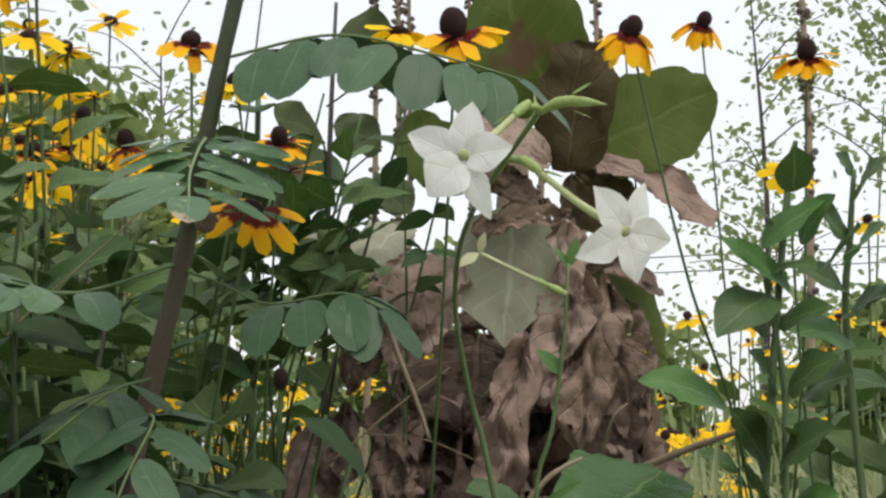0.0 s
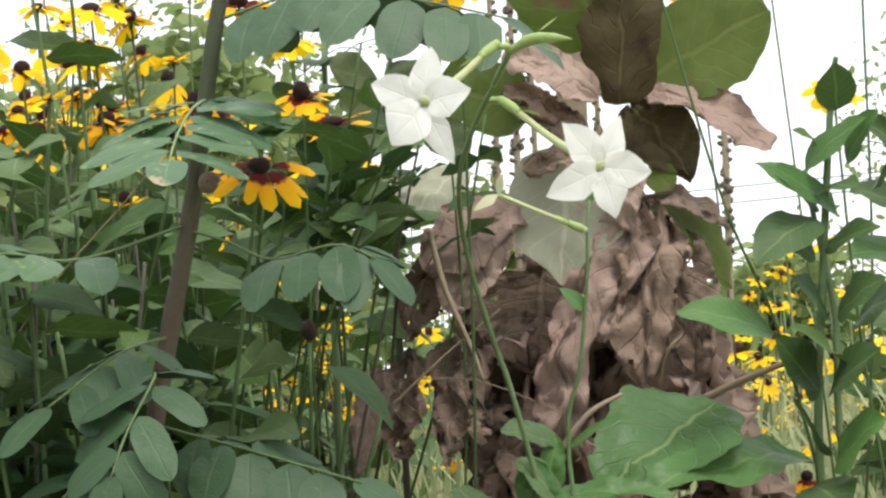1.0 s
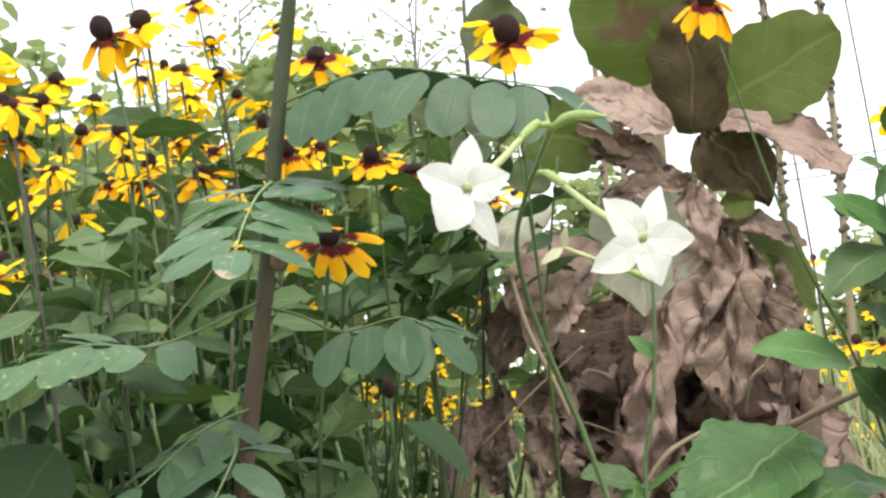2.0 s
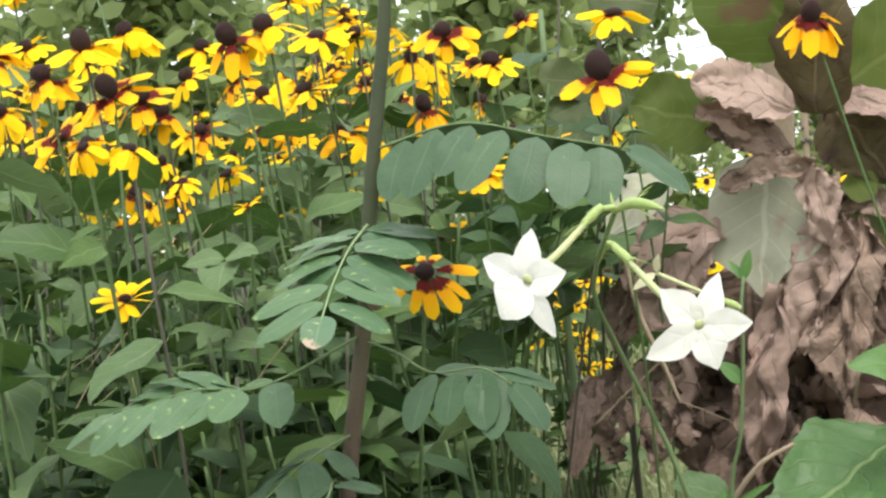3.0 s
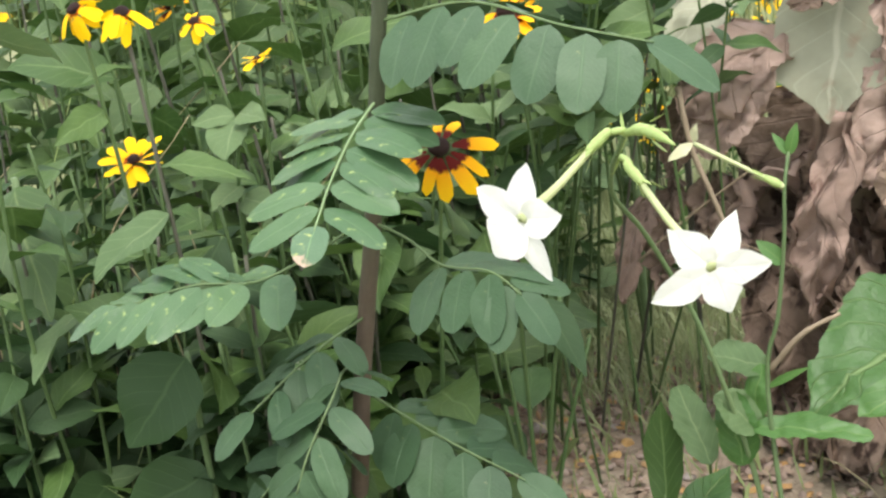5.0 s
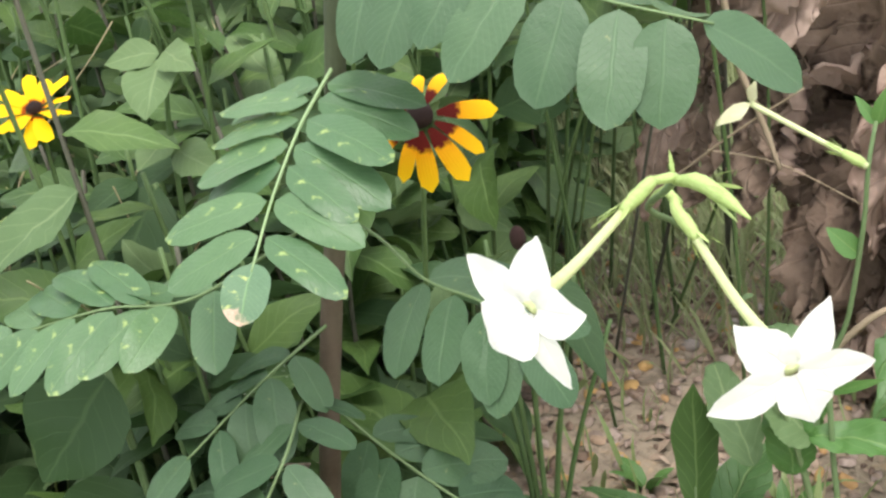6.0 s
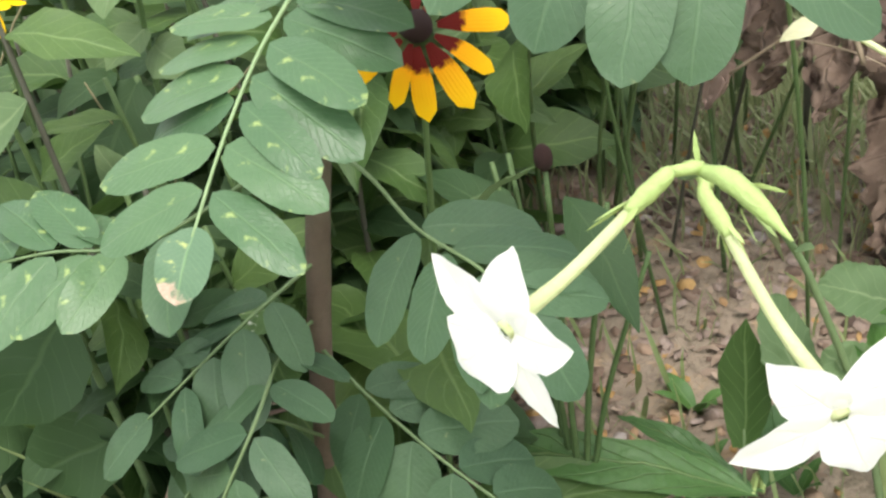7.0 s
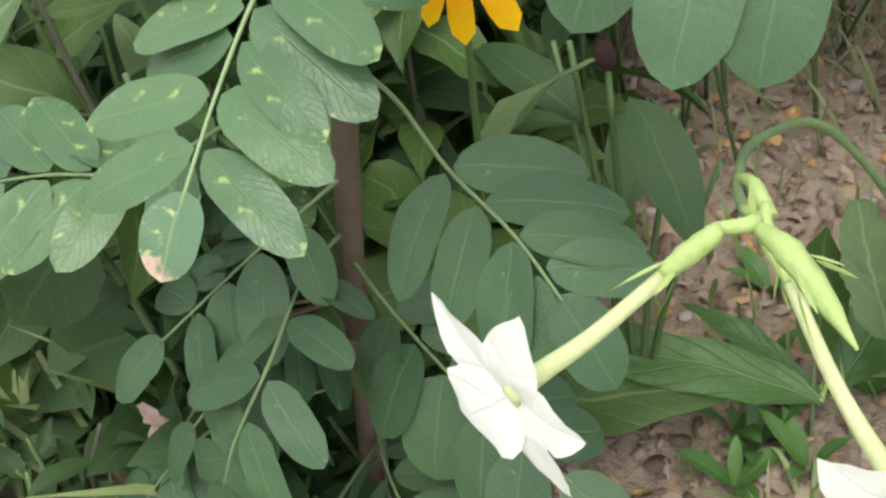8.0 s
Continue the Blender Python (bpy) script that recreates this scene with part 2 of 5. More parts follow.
def soil_material():
    m, n, l = nodes_of("soil")
    obj = n.new("ShaderNodeTexCoord").outputs["Object"]
    a, b, c = noise_of(n, l, 9, 6, obj, 0.65), noise_of(n, l, 60, 5, obj, 0.7), noise_of(n, l, 1.2, 3, obj)
    earth = mix(n, l, (0.15, 0.112, 0.085), (0.47, 0.375, 0.295), a)
    dark = n.new("ShaderNodeMapRange")
    dark.inputs[1].default_value, dark.inputs[2].default_value = 0.50, 0.72
    l.new(b, dark.inputs[0])
    earth = mix(n, l, earth, (0.05, 0.035, 0.025), calc(n, l, "MULTIPLY", dark.outputs[0], 0.7))
    ochre = n.new("ShaderNodeMapRange")
    ochre.inputs[1].default_value, ochre.inputs[2].default_value = 0.58, 0.68
    l.new(noise_of(n, l, 34, 4, obj), ochre.inputs[0])
    earth = mix(n, l, earth, (0.50, 0.34, 0.20), calc(n, l, "MULTIPLY", ochre.outputs[0], 0.6))
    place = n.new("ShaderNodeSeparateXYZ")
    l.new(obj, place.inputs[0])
    # shade under the left bed, painted into the soil colour as a darker brown
    bed_shade = n.new("ShaderNodeMapRange")
    bed_shade.inputs[1].default_value, bed_shade.inputs[2].default_value = -0.10, -0.24
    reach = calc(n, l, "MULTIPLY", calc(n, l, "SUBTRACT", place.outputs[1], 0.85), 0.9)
    l.new(calc(n, l, "ADD", calc(n, l, "ADD", place.outputs[0], reach), calc(n, l, "MULTIPLY", a, 0.12)), bed_shade.inputs[0])
    earth = mix(n, l, earth, (0.055, 0.042, 0.03), calc(n, l, "MULTIPLY", bed_shade.outputs[0], 0.75))
    green = n.new("ShaderNodeMapRange")
    green.inputs[1].default_value, green.inputs[2].default_value = 0.45, 0.62
    l.new(c, green.inputs[0])
    col = mix(n, l, earth, (0.13, 0.16, 0.07), calc(n, l, "MULTIPLY", green.outputs[0], 0.4))
    away = n.new("ShaderNodeVectorMath")
    away.operation = "DISTANCE"
    l.new(obj, away.inputs[0])
    away.inputs[1].default_value = (0.0, 1.2, 0.0)
    turf = n.new("ShaderNodeMapRange")
    turf.inputs[1].default_value, turf.inputs[2].default_value = 0.8, 1.5
    l.new(calc(n, l, "ADD", away.outputs["Value"], calc(n, l, "MULTIPLY", c, 0.8)), turf.inputs[0])
    meadow = mix(n, l, (0.17, 0.19, 0.085), (0.33, 0.335, 0.18), a)
    col = mix(n, l, col, meadow, turf.outputs[0])
    return finish(m, n, l, col, 0.95, 0, calc(n, l, "ADD", a, b), 0.9, 0.012)


def mulch_material():
    """Bark chips, each of its own shade of ochre, pink, brown or grey."""
    m, n, l = nodes_of("bark_mulch")
    obj = n.new("ShaderNodeTexCoord").outputs["Object"]
    isl = n.new("ShaderNodeNewGeometry").outputs["Random Per Island"]
    shade = ramp(n, [(0.0, (0.09, 0.063, 0.05)), (0.3, (0.24, 0.165, 0.12)), (0.55, (0.33, 0.25, 0.20)), (0.72, (0.45, 0.36, 0.32)), (0.88, (0.50, 0.29, 0.11)), (1.0, (0.60, 0.38, 0.15))])
    l.new(isl, shade.inputs[0])
    grain = noise_of(n, l, 260, 4, obj, 0.7)
    col = mix(n, l, shade.outputs[0], (0.05, 0.035, 0.028), calc(n, l, "MULTIPLY", grain, 0.5))
    return finish(m, n, l, col, 0.9, 0, grain, 0.6, 0.002)


MULCH = mulch_material()
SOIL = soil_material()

# ---- mesh helpers ----
ORIGIN = {}


class Geo:
    def __init__(self):
        self.v, self.f, self.uv = [], [], []

    def add(self, verts, faces, uvs=None):
        k = len(self.v)
        self.v += [tuple(p) for p in verts]
        self.uv += list(uvs) if uvs is not None else [(0.5, 0.5)] * len(verts)
        self.f += [tuple(k + i for i in f) for f in faces]

    def mesh(self, name, mat, shift=(0, 0, 0), smooth=True):
        me = bpy.data.meshes.new(name)
        me.from_pydata([(x - shift[0], y - shift[1], z - shift[2]) for x, y, z in self.v], [], self.f)
        layer = me.uv_layers.new(name="UVMap")
        loops = np.empty(len(me.loops), dtype=np.int32)
        me.loops.foreach_get("vertex_index", loops)
        layer.data.foreach_set("uv", np.array(self.uv, dtype=np.float32)[loops].ravel())
        if smooth:
            me.polygons.foreach_set("use_smooth", np.ones(len(me.polygons), dtype=bool))
        me.materials.append(mat)
        return me


def thing(name, base, label, category, group="", kind=""):
    ob = new(name)
    ob.location = base
    ob.empty_display_size = 0.02
    ORIGIN[ob] = base
    return tagged(ob, label, category, group, kind)


def part(name, geo, mat, parent, label=""):
    """Links a Geo, given in world metres, as one mesh under a thing or part."""
    base = ORIGIN[parent]
    ob = new(name, geo.mesh(name, mat, base))
    ob.parent = parent
    ORIGIN[ob] = base
    return tagged(ob, label)


def solo(name, geo, mat, label, category="", group="", kind=""):
    return tagged(new(name, geo.mesh(name, mat)), label, category, group, kind)


def unit(v):
    v = np.asarray(v, float)
    return v / (np.linalg.norm(v) + 1e-12)


def curve(pts, n):
    """A smooth line of n+1 points through the given ones."""
    p = np.asarray(pts, float)
    if len(p) == 2:
        return p[0] + np.linspace(0, 1, n + 1)[:, None] * (p[1] - p[0])
    q = np.vstack([2 * p[0] - p[1], p, 2 * p[-1] - p[-2]])
    out = []
    for s in np.linspace(0, len(p) - 1 - 1e-9, n + 1):
        i, t = int(s), s - int(s)
        a, b, c, d = q[i : i + 4]
        out.append(0.5 * (2 * b + (c - a) * t + (2 * a - 5 * b + 4 * c - d) * t * t + (3 * b - a - 3 * c + d) * t**3))
    return np.array(out)


def tube(g, pts, radii, n=12, sides=7, knots=0.0):
    c = curve(pts, n)
    rr = np.interp(np.linspace(0, 1, n + 1), np.linspace(0, 1, len(radii)), radii)
    t = np.gradient(c, axis=0)
    side = unit(np.cross(t[0], (0.3, 0.8, 0.5)))
    verts, uvs = [], []
    for i in range(n + 1):
        d = unit(t[i])
        side = unit(side - d * (side @ d))
        up = np.cross(d, side)
        for k in range(sides):
            a = 2 * math.pi * k / sides
            r = rr[i] * (1 + knots * math.sin(i * 2.1 + k * 1.7))
            verts.append(c[i] + r * (math.cos(a) * side + math.sin(a) * up))
            uvs.append((i / n, k / sides))
    faces = [(i * sides + k, i * sides + (k + 1) % sides, (i + 1) * sides + (k + 1) % sides, (i + 1) * sides + k) for i in range(n) for k in range(sides)]
    faces += [tuple(range(sides - 1, -1, -1)), tuple(n * sides + k for k in range(sides))]
    g.add(verts, faces, uvs)
    return c


SHAPES = {
    "ovate": lambda u: math.sin(math.pi * u**0.72) ** 0.85,
    "lance": lambda u: math.sin(math.pi * u**0.85) ** 0.95,
    "oblong": lambda u: max(0.0, 1 - abs(2 * u - 1) ** 2.4) ** 0.6,
    "heart": lambda u: max(0.0, (1 - u) ** 0.75) * (0.62 + 0.9 * u) ** 0.6 * min(1, 0.5 + 6 * u),
    "broad": lambda u: max(0.0, 1 - abs(2 * u**0.85 - 1) ** 2.4) ** 0.6,
    "strap": lambda u: min(1, 0.45 + 3 * u) * (1 - u**4),
    "lobe": lambda u: (0.42 + 0.58 * math.sin(min(1, u / 0.58) * math.pi / 2)) if u < 0.58 else max(0.0, 1 - ((u - 0.58) / 0.42) ** 1.6),
    "shield": lambda u: (0.72 + 0.28 * math.sin(min(1, u / 0.6) * math.pi / 2)) * min(1, 0.3 + 5 * u) if u < 0.66 else max(0.0, 1 - ((u - 0.66) / 0.34) ** 1.1),
    "star": lambda u: (0.50 + 0.50 * math.sin(min(1, u / 0.40) * math.pi / 2)) if u < 0.40 else max(0.0, 1 - ((u - 0.40) / 0.60) ** 1.7),
    "foot": lambda u: (0.28 + 0.72 * math.sin(min(1, u / 0.62) * math.pi / 2)) * (max(0.0, 1 - max(0, (u - 0.78) / 0.22) ** 2) ** 0.5),
    "ray": lambda u: (0.45 + 0.55 * math.sin(min(1, u / 0.55) * math.pi / 2)) * (max(0.0, 1 - max(0, (u - 0.8) / 0.2) ** 2) ** 0.5),
}


def blade(g, base, tip, up, width, shape="ovate", sag=0.1, fold=0.15, wave=0.0, crumple=0.0, roll=0.0, nu=9, nv=4, seed=0.0, holes=0.0, ragged=0.0):
    """One leaf from base to tip, arched by sag towards up, folded along its rib, waved at the margin and crumpled."""
    base, tip, up = np.asarray(base, float), np.asarray(tip, float), unit(up)
    span = np.linalg.norm(tip - base)
    mid = (base + tip) / 2 + up * sag * span * 2
    verts, uvs, faces = [], [], []
    rng = random.Random(int(seed * 977) + 5)
    for i in range(nu + 1):
        u = 0.5 * i / nu + 0.25 * (1 - math.cos(math.pi * i / nu))
        c = (1 - u) ** 2 * base + 2 * u * (1 - u) * mid + u * u * tip
        d = unit(2 * (1 - u) * (mid - base) + 2 * u * (tip - mid))
        side = unit(np.cross(d, up))
        nor = np.cross(side, d)
        w = width / 2 * max(SHAPES[shape](u), 0.02)
        for j in range(nv + 1):
            v = 2 * j / nv - 1
            e = abs(v)
            ang = roll * v
            x = w * v * (math.cos(ang) if roll else 1)
            h = fold * e * w + wave * w * e * math.sin(9 * u + 3.3 * v + seed) + (w * e * math.sin(abs(ang)) if roll else 0)
            p = c + side * x + nor * h
            if crumple:
                if crumple > 0.08:
                    a = Vector((u * 2.9, v * width / span * 2.7, seed * 2.3))
                    crease = 0.6 - 2.0 * abs(noise.noise(a)) - 1.1 * abs(noise.noise(a * 2.6 + Vector((0, 0, u)))) - 0.55 * abs(noise.noise(a * 6.3)) - 0.25 * noise.noise(a * 13)
                    p = p + nor * crumple * span * 0.75 * crease + side * crumple * span * 0.5 * noise.noise(a * 1.3 + Vector((7, 3, 1)))
                    verts.append(p - side * v * w * ragged * rng.random() if e > 0.9 else p)
                    uvs.append((u, j / nv))
                    continue
                q = Vector((p - base) / span * 4.2 + seed * 3.7)
                p = p + crumple * span * np.array(noise.noise_vector(q)) + 0.5 * crumple * span * np.array(noise.noise_vector(q * 2.7)) + 0.22 * crumple * span * np.array(noise.noise_vector(q * 6.1))
            if ragged and e > 0.9:
                p = p - side * v * w * ragged * rng.random()
            verts.append(p)
            uvs.append((u, j / nv))
    for i in range(nu):
        for j in range(nv):
            if holes and 0 < i and rng.random() < holes:
                continue
            a = i * (nv + 1) + j
            faces.append((a, a + 1, a + nv + 2, a + nv + 1))
    g.add(verts, faces, uvs)


def chips(g, p, d, up, length, width, bend=0.0):
    """Many small leaves at once: places p, directions d, faces up, all as rows."""
    d = d / np.linalg.norm(d, axis=1)[:, None]
    s = np.cross(d, up)
    s /= np.linalg.norm(s, axis=1)[:, None] + 1e-9
    n = np.cross(s, d)
    length, width = length[:, None], width[:, None]
    mid1, mid2, end = p + d * length * 0.35 + n * bend * length, p + d * length * 0.72 + n * bend * length * 0.8, p + d * length - n * bend * length
    rows = np.stack([p, mid1 + s * width / 2, mid1 - s * width / 2, mid2 + s * width * 0.4, mid2 - s * width * 0.4, end], 1)
    k = len(g.v)
    g.v += [tuple(q) for q in rows.reshape(-1, 3)]
    g.uv += [(0, 0.5), (0.35, 1), (0.35, 0), (0.72, 1), (0.72, 0), (1, 0.5)] * len(p)
    for i in range(k, len(g.v), 6):
        g.f += [(i, i + 1, i + 2), (i + 1, i + 3, i + 4, i + 2), (i + 3, i + 5, i + 4)]


def ball(g, c, axis, r, long, n=6, sides=9, top=1.0, rough=0.0):
    """A dome or egg of radius r and length long along axis, from its foot at c; top < 1 leaves it open."""
    axis = unit(axis)
    s = unit(np.cross(axis, (0.31, 0.77, 0.55)))
    t = np.cross(axis, s)
    verts, uvs = [], []
    for i in range(n + 1):
        a = math.pi * i / n * top
        for k in range(sides):
            b = 2 * math.pi * k / sides
            q = r * math.sin(a) * (1 + rough * math.sin(5 * k + 7 * i))
            verts.append(np.asarray(c) + axis * long * (1 - math.cos(a)) / 2 + q * (math.cos(b) * s + math.sin(b) * t))
            uvs.append((i / n, k / sides))
    faces = [(i * sides + k, i * sides + (k + 1) % sides, (i + 1) * sides + (k + 1) % sides, (i + 1) * sides + k) for i in range(n) for k in range(sides)]
    g.add(verts, faces, uvs)


def slab(g, c, along, up, length, width, thick):
    """A broken chip with six uneven sides."""
    d = unit(along)
    side = unit(np.cross(up, d))
    n = np.cross(d, side)
    ring = [(-0.5, -0.3), (-0.1, -0.5), (0.5, -0.35), (0.42, 0.3), (0.0, 0.5), (-0.45, 0.35)]
    low = [c + d * length * u + side * width * v for u, v in ring]
    g.add(low + [p + n * thick for p in low], [(0, 1, 2, 3, 4, 5), (6, 7, 8, 9, 10, 11)] + [(i, (i + 1) % 6, 6 + (i + 1) % 6, 6 + i) for i in range(6)])


def frame_of(x, up):
    """Rotation whose x axis is x and whose z axis leans to up."""
    x = unit(x)
    y = unit(np.cross(up, x))
    z = np.cross(x, y)
    return Matrix(((x[0], y[0], z[0], 0), (x[1], y[1], z[1], 0), (x[2], y[2], z[2], 0), (0, 0, 0, 1)))


def shared(name, mesh, parent, m):
    """One more object on a shared mesh, at the matrix m of the world (or of a head, for its petals)."""
    ob = new(name, mesh)
    ob.parent = parent
    base = ORIGIN.get(parent)
    ob.matrix_local = Matrix.Translation((-base[0], -base[1], -base[2])) @ m if base is not None else m
    return ob


# leaves of unit length along +x, used again and again
def leaf_set(name, mat, shape, width, count, sag, droop, fold, wave, crumple=0.0):
    out = []
    for k in range(count):
        g = Geo()
        blade(g, (0, 0, 0), (1, 0, -droop * (0.5 + k / count)), (0, 0, 1), width * (0.85 + 0.3 * k / count), shape,
              sag * (0.7 + 0.6 * ((k * 7) % count) / count), fold, wave, crumple, nu=9, nv=4, seed=k + 1.3)
        out.append(g.mesh(name, mat))
        SHEET[out[-1]] = g
    return out


SHEET = {}
DAISY_LEAVES = leaf_set("leaf", LEAF, "lance", 0.44, 6, 0.10, 0.30, 0.22, 0.18, 0.035)
DOWNY_LEAVES = leaf_set("leaf", LEAF_PALE, "ovate", 0.50, 5, 0.08, 0.25, 0.25, 0.20, 0.04)
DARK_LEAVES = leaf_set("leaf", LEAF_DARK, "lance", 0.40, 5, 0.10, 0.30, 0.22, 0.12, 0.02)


def petal_set(mat, droop, count, broad=0.31, shape="ray"):
    out = []
    for k in range(count):
        g = Geo()
        blade(g, (0.2, 0, 0.02), (1.0 - 0.25 * droop, 0, -0.72 * droop + 0.05), (0, 0, 1), broad + 0.03 * k, shape, 0.05 + 0.06 * droop, -0.12, 0.08, 0.012, nu=6, nv=2, seed=k + 0.4)
        out.append(g.mesh("petal", mat))
    return out


PETALS = {(kind, d): petal_set(RAY if kind else RAY_PLAIN, d, 3) for kind in (0, 1) for d in (0.0, 0.5, 1.0)}
PETALS.update({(2, d): petal_set(RAY, d, 3, 0.19, "foot") for d in (0.0, 0.3, 0.5, 1.0)})


def cone_mesh(height, r=0.235):
    g = Geo()
    ball(g, (0, 0, -0.06), (0, 0, 1), r, height, 9, 16, 1.0, 0.06)
    return g.mesh("seed_cone", CONE)


CONES = [cone_mesh(h) for h in (0.26, 0.42, 0.58)] + [cone_mesh(0.27, 0.19)]
g = Geo()
for k in range(9):
    a = 2 * math.pi * k / 9
    blade(g, (0.06 * math.cos(a), 0.06 * math.sin(a), -0.06), (0.42 * math.cos(a), 0.42 * math.sin(a), -0.12 - 0.05 * (k % 3)), (0, 0, 1), 0.14, "lance", 0.03, nu=4, nv=2, seed=k)
CALYX = g.mesh("calyx", LEAF)


def flower_head(parent, pos, face, radius, kind, droop, cone, petals, seed):
    """Daisy head: seed cone with its own ring of ray petals and green calyx."""
    rng = random.Random(seed)
    z = unit(face)
    m = Matrix.Translation(pos) @ frame_of(unit(np.cross(z, (0.3, 0.9, 0.2))), z) @ Matrix.Scale(radius, 4)
    head = shared("seed_cone", CONES[cone], parent, m)
    tagged(head, "dark brown domed seed cone")
    shared("calyx", CALYX, head, Matrix.Identity(4))
    spin = rng.random() * 6
    for k in range(petals):
        if rng.random() < 0.06:
            continue
        a = spin + 2 * math.pi * (k + 0.35 * (rng.random() - 0.5)) / petals
        near = droop if kind == 2 else min((0.0, 0.5, 1.0), key=lambda d: abs(d - droop - 0.5 * (rng.random() - 0.5)))
        tilt = Matrix.Rotation(a, 4, "Z") @ Matrix.Rotation((0.25 if kind == 2 else 0.7) * (rng.random() - 0.5), 4, "Y") @ Matrix.Rotation((0.4 if kind == 2 else 1.0) * (rng.random() - 0.5), 4, "X")
        shared("petal", rng.choice(PETALS[(kind, near)]), head, tilt @ Matrix.Scale((0.9 if kind == 2 else 0.84) + 0.25 * rng.random(), 4))
    return head


DAISY = "green leafy daisy plant with yellow petals round a dark cone"


def daisy(base, top, face=(0, -0.2, 1), radius=0.033, kind=1, droop=0.5, cone=1, petals=11, leaves=9, size=0.09, lean=(0, 0, 0), seed=0, low=0.05, pale=0.3, bare=0.75, group="flowering daisies", label=DAISY, via=(), name="daisy_plant", dark=0.0, thick=1.0):
    """A cone-flowered daisy: stem, alternate leaves and one head."""
    rng = random.Random(seed * 31 + 7)
    plant = thing(name, base, label, "flower" if radius else "shoot", group)
    base, top = np.array(base, float), np.array(top, float)
    mid = (base + top) / 2 + np.array(lean) + np.array([rng.uniform(-0.02, 0.02), rng.uniform(-0.02, 0.02), 0])
    g = Geo()
    h = top[2] - base[2]
    path = tube(g, [base - [0, 0, 0.01], *(via or [mid]), top - unit(face) * 0.002], [0.0019 * thick, 0.0016 * thick, 0.0013 * thick], 14, 6)
    part("stem", g, STEM_GREEN if rng.random() < 0.8 else STEM_DARK, plant)
    far, joined = base[1] > 1.2, {}
    for k in range(leaves):
        s = low + (bare - low) * (k + 0.3 * rng.random()) / max(1, leaves)
        p = path[min(14, int(s * 14))]
        a = k * 2.4 + seed * 1.7
        d = np.array([math.cos(a), math.sin(a), rng.uniform(-0.35, 0.9)])
        ll = size * (1.15 - 0.6 * s) * rng.uniform(0.8, 1.25)
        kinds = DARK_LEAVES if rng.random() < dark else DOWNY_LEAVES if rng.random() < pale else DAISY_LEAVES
        mesh, place = rng.choice(kinds), (
               Matrix.Translation(p) @ frame_of(d, (0, 0, 1)) @ Matrix.Rotation(rng.uniform(-0.95, 0.95), 4, "X") @ Matrix.Diagonal((ll, ll * rng.uniform(0.9, 1.3), ll, 1)))
        if far:
            src = SHEET[mesh]
            joined.setdefault(mesh.materials[0], Geo()).add([place @ Vector(q) for q in src.v], src.f, src.uv)
        else:
            shared("leaf", mesh, plant, place)
    for mat, q in joined.items():
        part("foliage", q, mat, plant)
    if radius:
        flower_head(plant, top, face, radius, kind, droop, cone, petals, seed)
    return plant


# ---- ground ----
def lie(x, y):
    """Height of the soil."""
    near = math.exp(-((x / 6) ** 2 + ((y - 1.5) / 6) ** 2))
    bed = math.exp(-((x / 0.7) ** 2 + ((y - 1.1) / 0.8) ** 2))
    q = Vector((x * 2.2, y * 2.2, 0.3))
    return near * (0.010 * noise.noise(q) + 0.006 * noise.noise(q * 5)) + bed * (0.005 * noise.noise(q * 17) + 0.003 * noise.noise(q * 45))


def ground():
    s = np.linspace(-1, 1, 261)
    xs, ys = 0.7 * s + 6 * s**3 + 300 * s**9, 1.1 + 0.7 * s + 6 * s**3 + 300 * s**9
    verts = []
    for y in ys:
        for x in xs:
            verts.append((x, y, lie(x, y)))
    n = len(xs)
    faces = [(j * n + i, j * n + i + 1, (j + 1) * n + i + 1, (j + 1) * n + i) for j in range(n - 1) for i in range(n - 1)]
    gg = Geo()
    gg.add(verts, faces)
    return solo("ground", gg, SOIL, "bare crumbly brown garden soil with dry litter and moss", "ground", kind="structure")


ground()


